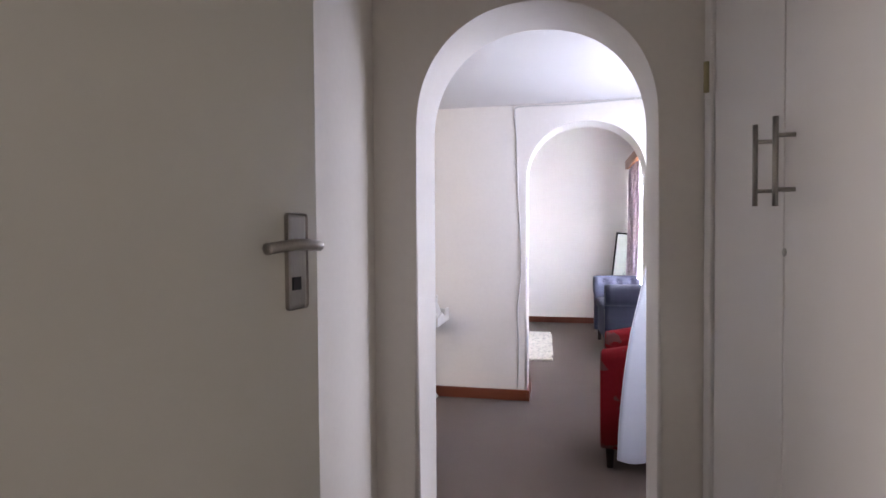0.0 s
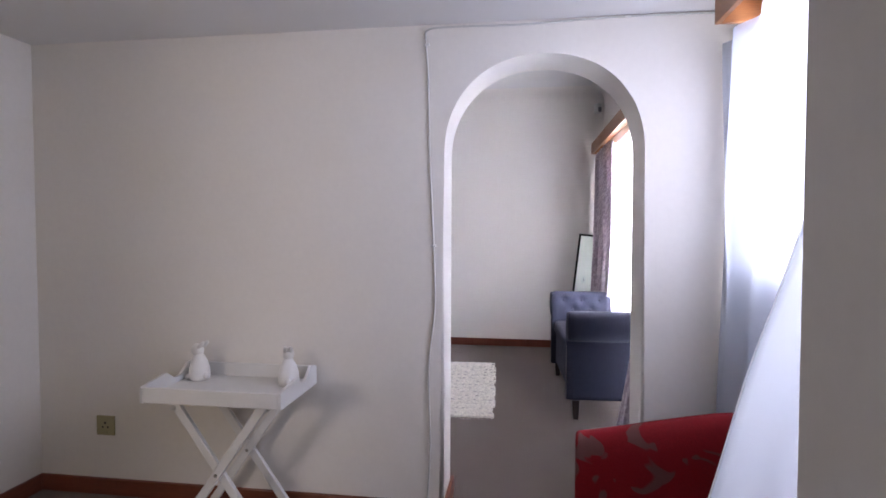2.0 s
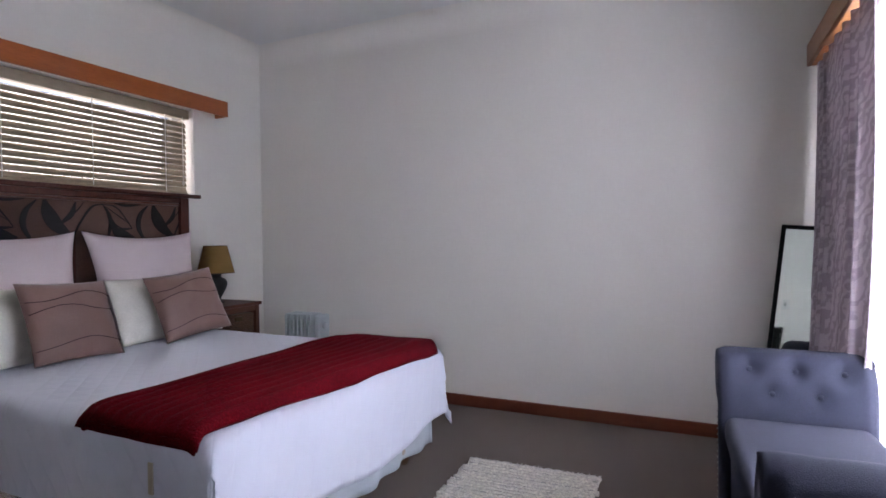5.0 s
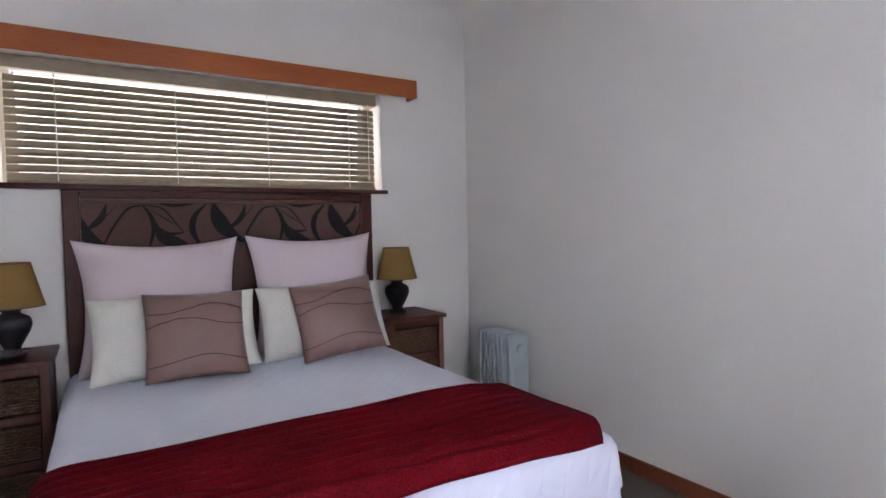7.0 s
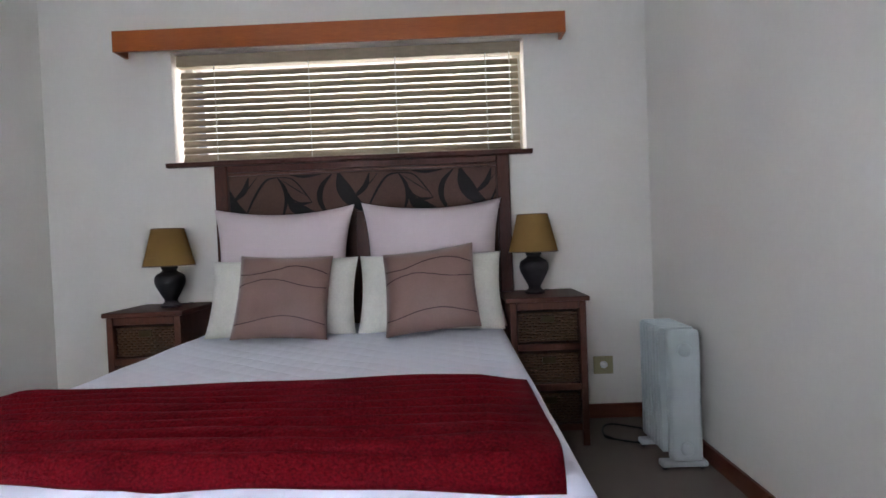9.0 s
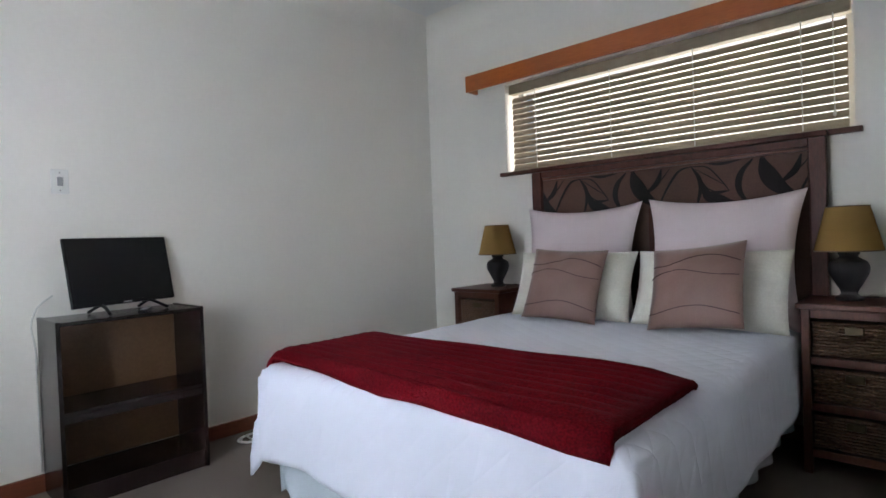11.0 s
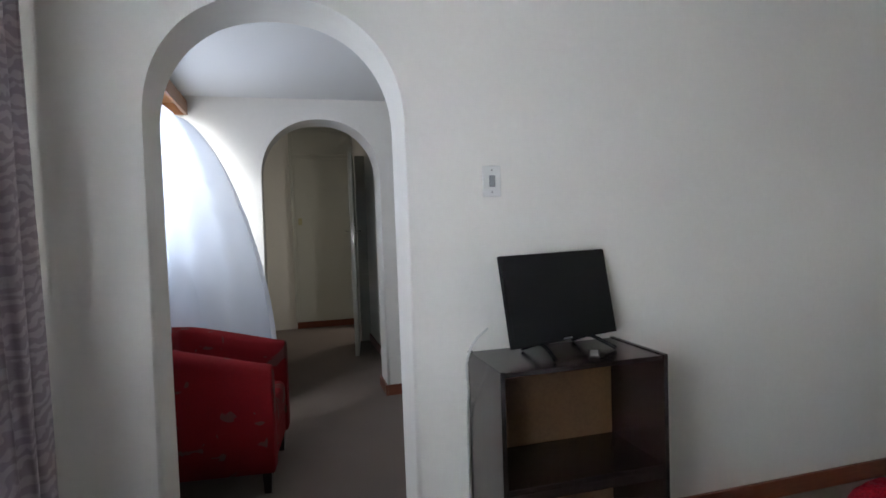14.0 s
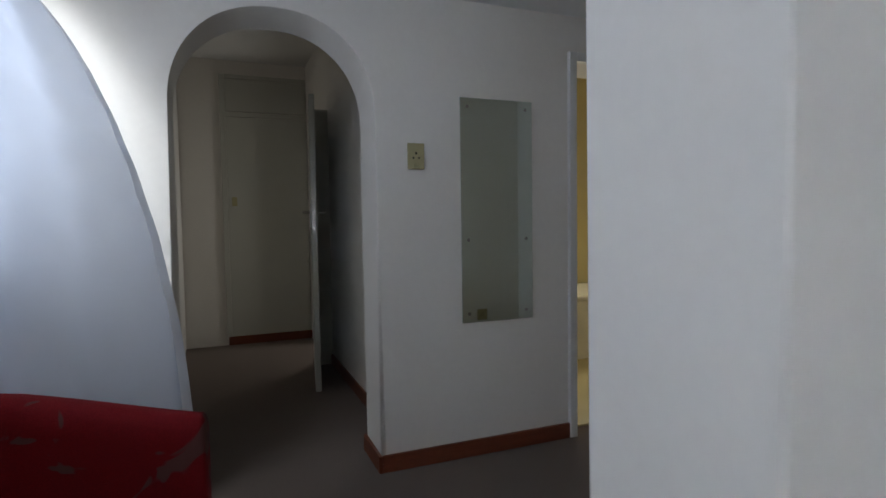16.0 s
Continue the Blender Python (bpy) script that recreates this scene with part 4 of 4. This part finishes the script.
nA = nightstand("nightstand", (XB + 0.012, 2.902, 0, 0, 0, 0), "brown wooden nightstand with three wicker drawers, by radiator")
nB = copy_thing(nA, pose(XB + 0.012, 0.788, 0))
tagged(nB, "brown wooden nightstand with three wicker drawers, by bookcase wall")


def table_lamp(at, label):
    lp = thing("table_lamp", label, "lamp", at, "bedside lamps")
    prof = [(0.052, 0), (0.056, 0.012), (0.038, 0.025), (0.034, 0.040), (0.052, 0.075), (0.074, 0.120), (0.080, 0.150), (0.072, 0.178), (0.046, 0.195), (0.036, 0.205), (0.042, 0.215), (0.042, 0.226), (0.02, 0.235)]
    fine = [(v.x, v.z) for v in smooth_line([(r, 0, z) for r, z in prof], 4)]
    part("base", lathe(fine, 40), M_LAMPBASE, lp, "dark glazed ceramic urn base", True)
    part("stem", lathe([(0.007, 0.23), (0.007, 0.40)], 12), M_BRASS, lp)
    part("bulb", lathe([(0.010, 0.26), (0.018, 0.28), (0.028, 0.33), (0.018, 0.36), (0.004, 0.37)], 20), M_WHITEPL, lp, smooth=True)
    sh = bmesh.new()
    rings = [[sh.verts.new((r * math.cos(2 * math.pi * i / 48), r * math.sin(2 * math.pi * i / 48), z)) for i in range(48)] for r, z in ((0.134, 0.230), (0.132, 0.236), (0.084, 0.432), (0.083, 0.438))]
    for a, b in zip(rings, rings[1:]):
        for i in range(48):
            sh.faces.new((a[i], a[(i + 1) % 48], b[(i + 1) % 48], b[i]))
    thicken(part("shade", sh, M_SHADE, lp, "tan cloth lampshade", True), 0.003)
    for r, z in ((0.134, 0.232), (0.084, 0.436)):
        part("trim", tube([(r * math.cos(2 * math.pi * i / 40), r * math.sin(2 * math.pi * i / 40), z) for i in range(40)], 0.003, 6, closed=True), M_HARDBOARD, lp, smooth=True)
    part("cord", tube(smooth_line([(-0.05, 0.0, 0.004), (-0.09, 0.05, 0.006), (-0.12, 0.10, 0.004), (-0.15, 0.08, 0.004)], 6), 0.003, 6), M_BLACKCABLE, lp, smooth=True)
    return lp


lA = table_lamp((-2.765, 2.868, 0.781, 0, 0, 0), "bedside lamp with tan shade and dark urn base, by radiator")
lB = copy_thing(lA, pose(-2.765, 0.835, 0.781, 0, 0, 20))
tagged(lB, "bedside lamp with tan shade and dark urn base, by bookcase wall")

# ---- radiator ----
rad = thing("oil_radiator", "pale grey oil-filled radiator standing in the corner", "heater", (-2.375, 3.445, 0, 0, 0, 0))
fin = box(-0.007, 0.007, -0.078, 0.078, 0.065, 0.650, 0.005, 2)
for ye in (-0.078, 0.078):
    box(-0.0100, 0.0100, ye - 0.004, ye + 0.004, 0.075, 0.640, 0.003, bm=fin)
box(-0.0100, 0.0100, -0.070, 0.070, 0.643, 0.651, 0.003, bm=fin)
fin_me = mesh_of("fin", fin, M_HEATER)
for i in range(7):
    f = new("fin", fin_me)
    f.parent = rad
    f.matrix_basis = pose(-0.155 + 0.040 * i, 0, 0)
part("pipe", tube([(-0.2, 0, 0.13), (0.13, 0, 0.13)], 0.018, 12), M_HEATER, rad, smooth=True)
part("pipe", tube([(-0.2, 0, 0.585), (0.13, 0, 0.585)], 0.018, 12), M_HEATER, rad, smooth=True)
part("control_box", box(0.125, 0.175, -0.070, 0.078, 0.05, 0.648, 0.020, 4), M_HEATER, rad)
for z in (0.56, 0.11):
    part("knob", lathe([(0.030, 0), (0.030, 0.010), (0.022, 0.018)], 24), M_HEATER, rad, smooth=True).matrix_basis = pose(0.175, 0, z, 0, 90, 0)
for x in (-0.15, 0.13):
    part("foot", box(x - 0.03, x + 0.03, -0.105, 0.105, 0.018, 0.045, 0.008), M_HEATER, rad)
    for y in (-0.085, 0.085):
        part("castor", lathe([(0.016, -0.009), (0.018, -0.006), (0.018, 0.006), (0.016, 0.009)], 16), M_BLACKCABLE, rad, smooth=True).matrix_basis = pose(x, y, 0.018, 90, 0, 0)

# ---- bookcase and television ----
bc = thing("bookcase", "low dark wenge bookcase, empty, with brown back panel", "bookcase", (-0.535, 0.008, 0, 0, 0, 0))
W2, DP, HS = 0.322, 0.345, 0.835
part("side", box(-W2, -W2 + 0.018, 0, DP, 0, HS, 0.002), M_SHELF, bc)
part("side", box(W2 - 0.018, W2, 0, DP, 0, HS, 0.002), M_SHELF, bc)
part("top", box(-W2 + 0.0185, W2 - 0.0185, 0.004, DP - 0.004, HS - 0.022, HS - 0.004, 0.002), M_SHELF, bc)
part("shelf", box(-W2 + 0.0185, W2 - 0.0185, 0.006, DP - 0.006, 0.415, 0.433, 0.002), M_SHELF, bc)
part("shelf", box(-W2 + 0.0185, W2 - 0.0185, 0.006, DP - 0.006, 0.075, 0.093, 0.002), M_SHELF, bc)
part("front_rail", box(-W2 + 0.0185, W2 - 0.0185, DP - 0.020, DP - 0.006, 0.380, 0.414, 0.002), M_SHELF, bc)
part("plinth", box(-W2 + 0.0185, W2 - 0.0185, DP - 0.030, DP - 0.014, 0.0, 0.074), M_SHELF, bc)
part("back_panel", box(-W2 + 0.019, W2 - 0.019, 0.001, 0.0045, 0.094, HS - 0.023), M_HARDBOARD, bc, "brown hardboard back")

tv = thing("television", "small black flat television on a low bookcase", "television", (-0.558, 0.138, HS - 0.003, 0, 0, 15))
part("housing", box(-0.215, 0.215, -0.048, -0.012, 0.05, 0.290, 0.006, m=pose(0, 0.02, 0.03, 11, 0, 0)), M_SCREEN, tv)
part("bezel", box(-0.262, 0.262, -0.012, 0.008, 0.012, 0.348, 0.003, m=pose(0, 0.02, 0.03, 11, 0, 0)), M_SCREEN, tv)
part("screen", box(-0.251, 0.251, 0.008, 0.0095, 0.030, 0.338, m=pose(0, 0.02, 0.03, 11, 0, 0)), M_SCREEN, tv, "dark switched-off screen")
part("badge", box(-0.022, 0.022, 0.008, 0.0098, 0.016, 0.023, m=pose(0, 0.02, 0.03, 11, 0, 0)), M_GREY, tv, "small grey badge bar")
for s in (-1, 1):
    part("foot", tube(smooth_line([(s * 0.13, -0.09, 0.008), (s * 0.125, 0.0, 0.042), (s * 0.13, 0.05, 0.035), (s * 0.15, 0.12, 0.008)], 6), 0.008, 8), M_SCREEN, tv, smooth=True)
rc = thing("remote_control", "small dark remote control lying before the television", "remote", (-0.60, 0.285, HS - 0.003, 0, 0, 60))
part("body", box(-0.065, 0.065, -0.02, 0.02, 0, 0.016, 0.005), M_SCREEN, rc)
part("keypad", box(-0.045, 0.045, -0.014, 0.014, 0.0162, 0.0185, 0.001), M_GREY, rc)
cb = thing("television_cable", "white cable hanging from television over bookcase edge", "cable")
part("cord", tube(smooth_line([(-0.255, 0.13, 0.94), (-0.205, 0.14, 0.905), (-0.180, 0.14, 0.865), (-0.168, 0.13, 0.80), (-0.190, 0.08, 0.70), (-0.202, 0.02, 0.58), (-0.204, 0.012, 0.3), (-0.204, 0.024, 0.10)], 8), 0.0045, 8), M_CABLE, cb, smooth=True)

coil = thing("extension_cable", "white coiled cable and adaptor on the carpet", "cable", (-1.22, 0.18, 0, 0, 0, 0))
pts = [(0.11 * math.cos(a) * (1 + 0.10 * math.sin(a * 0.7)), 0.07 * math.sin(a), 0.006 + 0.004 * k / 40) for k in range(60) for a in [k * 0.30]]
part("cord", tube(pts + [(0.05, 0.16, 0.006), (0.07, 0.22, 0.01)], 0.005, 8), M_WHITEPL, coil, smooth=True)
part("adaptor", box(0.03, 0.11, 0.20, 0.25, 0.001, 0.035, 0.006), M_WHITEPL, coil)
bk = thing("radiator_cable", "black cable coiled on carpet beside the nightstand", "cable", (-2.70, 3.32, 0, 0, 0, 0))
pts = [(0.13 * math.cos(a) - 0.0 + 0.02 * math.sin(3 * a), 0.12 * math.sin(a), 0.006 + 0.008 * (k % 20) / 20) for k in range(48) for a in [k * 0.28]]
part("cord", tube(pts, 0.005, 8), M_BLACKCABLE, bk, smooth=True)
part("plug", box(0.12, 0.17, 0.10, 0.14, 0.001, 0.04, 0.006), M_BLACKCABLE, bk)

# ---- leaning mirror ----
lm = thing("standing_mirror", "tall black-framed mirror leaning against the wall", "mirror", (1.0, 3.32, 0.0, 0, 0, -14))
lean = pose(0, 0, 0, -8.0, 0, 0) @ pose(0, 0, 0, 0, 5.0, 0)
MW, MH = 0.17, 1.31
part("frame_side", box(-MW, -MW + 0.022, -0.012, 0.012, 0, MH, 0.002, m=lean), M_SCREEN, lm)
part("frame_side", box(MW - 0.022, MW, -0.012, 0.012, 0, MH, 0.002, m=lean), M_SCREEN, lm)
part("frame_top", box(-MW + 0.0222, MW - 0.0222, -0.012, 0.012, MH - 0.022, MH, 0.002, m=lean), M_SCREEN, lm)
part("frame_bottom", box(-MW + 0.0222, MW - 0.0222, -0.012, 0.012, 0, 0.022, 0.002, m=lean), M_SCREEN, lm)
part("glass", box(-MW + 0.0222, MW - 0.0222, -0.004, 0.004, 0.0222, MH - 0.0222, m=lean), M_MIRROR, lm)

# ---- settee ----
st = thing("settee", "blue-grey tufted settee with rolled arms and dark legs", "settee", (0, 0, 0, 0, 0, 0))
st.matrix_basis = pose(0.925, 1.8, 0, 0, 0, 2.6) @ pose(-0.905, -1.8, 0)
SX0, SX1, SY0, SY1 = 0.665, 1.145, 1.20, 2.43
part("base", box(SX0 + 0.01, SX1, SY0 + 0.06, SY1 - 0.06, 0.135, 0.42, 0.02, 3), M_BLUE, st, smooth=True)
part("seat", box(SX0 - 0.015, SX1 - 0.005, SY0 + 0.135, SY1 - 0.135, 0.421, 0.535, 0.04, 5), M_BLUE, st, "blue-grey seat pad", smooth=True)


def rolled_arm(y_out, s):
    """s: the way outward. Cross-section: upright front that rolls outward at its head."""
    prof = []
    inner = [(-0.125, 0.40), (-0.125, 0.50), (-0.122, 0.58), (-0.115, 0.66), (-0.095, 0.725), (-0.06, 0.765), (-0.01, 0.782), (0.050, 0.775), (0.095, 0.742),
             (0.112, 0.680), (0.098, 0.618), (0.055, 0.578), (0.0, 0.565), (-0.03, 0.556), (-0.035, 0.50), (-0.035, 0.40), (-0.035, 0.25), (-0.035, 0.135)]
    line = [(v.y, v.z) for v in smooth_line([(0, a, b) for a, b in inner], 4)]
    line += [(-0.125, 0.135)]
    n, m = len(line), 44
    buttons = [(SX0 + 0.08 + 0.16 * k, 0.722) for k in range(3)] + [(SX0 + 0.16 + 0.16 * k, 0.630) for k in range(2)]
    bm = bmesh.new()
    rows = []
    for i in range(m + 1):
        x = SX0 - 0.03 + (SX1 + 0.02 - SX0 + 0.03) * i / m
        rnd = 0.012 * max(0, 1 - 4 * min(i, m - i) / m * 4)
        row = []
        for a, b in line:
            dep = 0.0
            if a < -0.02 and b > 0.5:
                for bx, bz in buttons:
                    q = ((x - bx) / 0.035) ** 2 + ((b - bz) / 0.035) ** 2
                    dep += 0.026 * math.exp(-q) + 0.006 * math.exp(-q / 5)
            row.append(bm.verts.new((x, y_out + s * (a + dep + (rnd if a < -0.06 else -rnd)), b - 0.35 * dep - (rnd if b > 0.7 else 0))))
        rows.append(row)
    for p, q in zip(rows, rows[1:]):
        for k in range(n):
            bm.faces.new((p[k], p[(k + 1) % n], q[(k + 1) % n], q[k]))
    bm.faces.new(rows[0])
    bm.faces.new(rows[-1])
    arm = part("arm", bm, M_BLUE, st, "rolled button-tufted arm", True)
    for bx, bz in buttons:
        ya = -0.108 + 0.024 if bz > 0.7 else -0.118 + 0.022
        part("button", lathe([(0.011, 0), (0.010, 0.004), (0.004, 0.007)], 12), M_BLUE, arm, smooth=True).matrix_basis = pose(bx, y_out + s * ya, bz - 0.008, 90 * s, 0, 0)
    for k in range(16):
        part("nailhead", lathe([(0.005, 0), (0.0045, 0.002), (0.002, 0.004)], 8), M_NAIL, arm, smooth=True).matrix_basis = pose(SX0 - 0.030, y_out + s * -0.047, 0.16 + 0.024 * k, 0, -90, 0)
    return arm


rolled_arm(SY0, -1)
rolled_arm(SY1, 1)
for x in (SX0 + 0.035, SX1 - 0.045):
    for y, sy in ((SY0 + 0.05, -1), (SY1 - 0.05, 1)):
        bm = box(-0.027, 0.027, -0.027, 0.027, 0, 0.134, 0.003)
        for v in bm.verts:
            k = 1 - v.co.z / 0.134
            v.co.x, v.co.y = v.co.x * (1 - 0.35 * k), v.co.y * (1 - 0.35 * k) + sy * 0.02 * k
        part("leg", bm, M_ESPRESSO, st, "dark tapered wooden leg").location = (x, y, 0)

# ---- red tub chair ----
ch = thing("tub_chair", "red velvet tub chair with faded grey motifs", "armchair", (0.862, -1.16, 0, 0, 0, -6))


def tub_line(s):
    """Plan of the shell from one arm's front end round the back to the other's; s from 0 to 1."""
    a, w, r = 0.38, 0.345, 0.24
    straight, curve, back = a + 0.04, math.pi / 2 * r, 2 * (w - r)
    total = 2 * straight + 2 * curve + back
    d = s * total
    if d < straight:
        return Vector((-0.35 + d, -w)), Vector((0, -1))
    d -= straight
    if d < curve:
        q = d / r
        return Vector((-0.35 + straight + r * math.sin(q), -w + r - r * math.cos(q))), Vector((math.sin(q), -math.cos(q)))
    d -= curve
    if d < back:
        return Vector((-0.35 + straight + r, -w + r + d)), Vector((1, 0))
    d -= back
    if d < curve:
        q = d / r
        return Vector((-0.35 + straight + r * math.cos(q), w - r + r * math.sin(q))), Vector((math.cos(q), math.sin(q)))
    d -= curve
    return Vector((-0.35 + straight - d, w)), Vector((0, 1))


bm = bmesh.new()
rows = []
NS = 72
for i in range(NS + 1):
    s = i / NS
    c, nrm = tub_line(s)
    h = 0.660 + 0.150 * math.sin(math.pi * s) ** 1.15
    th = 0.105
    sect = [(0.0, 0.13), (0.0, 0.35), (0.004, h - 0.06), (0.0, h - 0.028), (-0.018, h - 0.008), (-0.05, h), (-0.085, h - 0.010), (-th, h - 0.035), (-th - 0.004, h - 0.09), (-th, 0.35), (-th, 0.13)]
    rows.append([bm.verts.new((c.x + nrm.x * o, c.y + nrm.y * o, z)) for o, z in sect])
for p, q in zip(rows, rows[1:]):
    for k in range(len(p)):
        bm.faces.new((p[k], p[(k + 1) % len(p)], q[(k + 1) % len(p)], q[k]))
bm.faces.new(rows[0])
bm.faces.new(rows[-1])
bmesh.ops.bevel(bm, geom=[e for e in bm.edges if all(v in set(rows[0]) for v in e.verts) or all(v in set(rows[-1]) for v in e.verts)], offset=0.014, segments=3, affect="EDGES", profile=0.5)
shell = part("shell", bm, M_RED, ch, "red velvet curved back and arms", True)
part("seat", box(-0.345, 0.20, -0.238, 0.238, 0.27, 0.44, 0.04, 5), M_RED, ch, "red velvet seat cushion", True)
part("apron", box(-0.335, 0.22, -0.24, 0.24, 0.13, 0.268, 0.01), M_RED, ch)
for x in (-0.30, 0.24):
    for y in (-0.27, 0.27):
        bm = box(-0.024, 0.024, -0.024, 0.024, 0, 0.129, 0.003)
        for v in bm.verts:
            k = 1 - v.co.z / 0.129
            v.co.x, v.co.y = v.co.x * (1 - 0.3 * k), v.co.y * (1 - 0.3 * k)
        part("leg", bm, M_ESPRESSO, ch, "dark wooden leg").location = (x, y, 0)


# ---- rug ----
rug = thing("rag_rug", "cream woven rag rug with grey-green flecks, on carpet", "rug", (-0.225, 1.91, 0.0, 0, 0, 2.0))
RW, RL = 0.36, 0.79
part("backing", box(-RW + 0.01, RW - 0.01, -RL + 0.01, RL - 0.01, 0.001, 0.006), M_RUG, rug)
bm = bmesh.new()
bm2 = bmesh.new()
rr = random.Random(5)
nrow = 46
for i in range(nrow):
    y = -RL + (i + 0.5) * 2 * RL / nrow
    e0, e1 = rr.uniform(-0.015, 0.012), rr.uniform(-0.015, 0.012)
    line = []
    for k in range(37):
        x = -RW - e0 + (2 * RW + e0 + e1) * k / 36
        line.append((x, y + 0.003 * math.sin(k * 0.8 + i), 0.0075 + 0.0022 * math.sin(k * 2.2 + math.pi * (i % 2))))
    tube(line, 0.0125 + rr.uniform(-0.001, 0.002), 6, bm=bm)
    if i % 3 == 1:
        for k in range(12):
            if rr.random() < 0.62:
                x = -RW + 0.03 + 2 * (RW - 0.03) * k / 11 + rr.uniform(-0.012, 0.012)
                tube([(x - 0.014, y, 0.019), (x, y, 0.0215), (x + 0.014, y, 0.019)], 0.0035, 5, bm=bm2)
tagged(part("weave", bm, M_RUG, rug, smooth=True), kind="stuff")
tagged(part("fleck", bm2, M_RUGDARK, rug, "grey-green flecks", True), kind="stuff")
fr_bm = None
for k in range(26):
    for sgn in (-1, 1):
        x = -RW + 0.02 + 2 * (RW - 0.02) * k / 25
        y = sgn * RL
        fr_bm = tube([(x, y - sgn * 0.01, 0.008), (x + rr.uniform(-0.01, 0.01), y + sgn * 0.02, 0.005), (x + rr.uniform(-0.015, 0.015), y + sgn * rr.uniform(0.03, 0.045), 0.004)], 0.002, 5, bm=fr_bm)
tagged(part("fringe", fr_bm, M_RUG, rug), kind="stuff")

# ---- butler's tray table ----
tt = thing("tray_table", "white painted butler's tray on crossed folding legs", "table", (-0.928, -0.475, 0, 0, 0, 0))
TX, TY, TZ = 0.302, 0.185, 0.635
part("tray_floor", box(-TX, TX, -TY, TY, TZ, TZ + 0.012, 0.002), M_WHITEWOOD, tt)
part("tray_front", box(-TX, TX, -TY - 0.013, -TY, TZ - 0.012, TZ + 0.055, 0.004), M_WHITEWOOD, tt)
part("tray_back", box(-TX, TX, TY, TY + 0.013, TZ - 0.012, TZ + 0.075, 0.004), M_WHITEWOOD, tt)
for s in (-1, 1):
    out = [(-TY - 0.013, TZ - 0.012), (TY + 0.013, TZ - 0.012), (TY + 0.013, TZ + 0.075), (TY - 0.02, TZ + 0.085)]
    for k in range(9):
        a = k / 8
        out.append((TY - 0.06 - a * 0.18, TZ + 0.085 - 0.042 * math.sin(math.pi * min(1, a * 1.15)) - 0.012 * a))
    out += [(-TY - 0.013, TZ + 0.055)]
    xs = sorted((s * TX, s * (TX + 0.013)))
    part("tray_end", prism(out, "x", *xs), M_WHITEWOOD, tt)
for y in (-0.145, 0.125):
    for s in (-1, 1):
        yy = y + (0.0 if s > 0 else 0.024)
        lg = box(-0.019, 0.019, -0.011, 0.011, -0.382, 0.382, 0.004)
        ob = part("leg", lg, M_WHITEWOOD, tt)
        ob.matrix_basis = pose(0, yy, 0.312, 0, s * 35, 0)
    part("pivot", lathe([(0.008, 0), (0.007, 0.004)], 12), M_STEEL, tt).matrix_basis = pose(0, y - 0.012, 0.312, 90, 0, 0)
for x, z in ((-0.205, 0.04), (0.205, 0.04), (-0.205, 0.588), (0.205, 0.588)):
    part("stretcher", tube([(x, -0.145, z), (x, 0.15, z)], 0.011, 10), M_WHITEWOOD, tt, smooth=True)


def rabbit(at, label):
    """A seated ornamental rabbit in one plain mesh."""
    bm = lathe([(v.x, v.z) for v in smooth_line([(0.040, 0, 0), (0.048, 0, 0.015), (0.046, 0, 0.045), (0.036, 0, 0.075), (0.022, 0, 0.098), (0.014, 0, 0.11)], 4)], 24)
    hd = bmesh.new()
    bmesh.ops.create_icosphere(hd, subdivisions=3, radius=0.027, matrix=Matrix.Translation((0.012, 0, 0.118)) @ Matrix.Diagonal((1.3, 0.95, 0.95, 1)))
    join(bm, hd)
    for y in (-0.012, 0.012):
        er = bmesh.new()
        bmesh.ops.create_icosphere(er, subdivisions=2, radius=0.03, matrix=Matrix.Translation((-0.024, y, 0.142)) @ Euler((0, radians(-58), 0)).to_matrix().to_4x4() @ Matrix.Diagonal((0.30, 0.34, 1.0, 1)))
        join(bm, er)
    for y in (-0.028, 0.028):
        ft = bmesh.new()
        bmesh.ops.create_icosphere(ft, subdivisions=2, radius=0.02, matrix=Matrix.Translation((0.038, y, 0.012)) @ Matrix.Diagonal((1.5, 0.8, 0.6, 1)))
        join(bm, ft)
    tl = bmesh.new()
    bmesh.ops.create_icosphere(tl, subdivisions=2, radius=0.017, matrix=Matrix.Translation((-0.045, 0, 0.02)))
    join(bm, tl)
    ob = part("rabbit_figurine", bm, M_PORCELAIN, smooth=True)
    ob.matrix_basis = pose(*at) @ Matrix.Diagonal((1.0, 1.0, 1.18, 1))
    return tagged(ob, label, "figurine", "rabbit figurines")


rabbit((-1.155, -0.375, TZ + 0.012, 0, 0, 160), "white ceramic rabbit figurine sitting on the tray")
rabbit((-0.70, -0.40, TZ + 0.012, 0, 0, 110), "white ceramic rabbit figurine near the tray's end")

# ---- outside ----
structure("ground", box(-60, 60, -60, 60, -0.6, -0.35), M_GROUND, label="sandy paved yard")
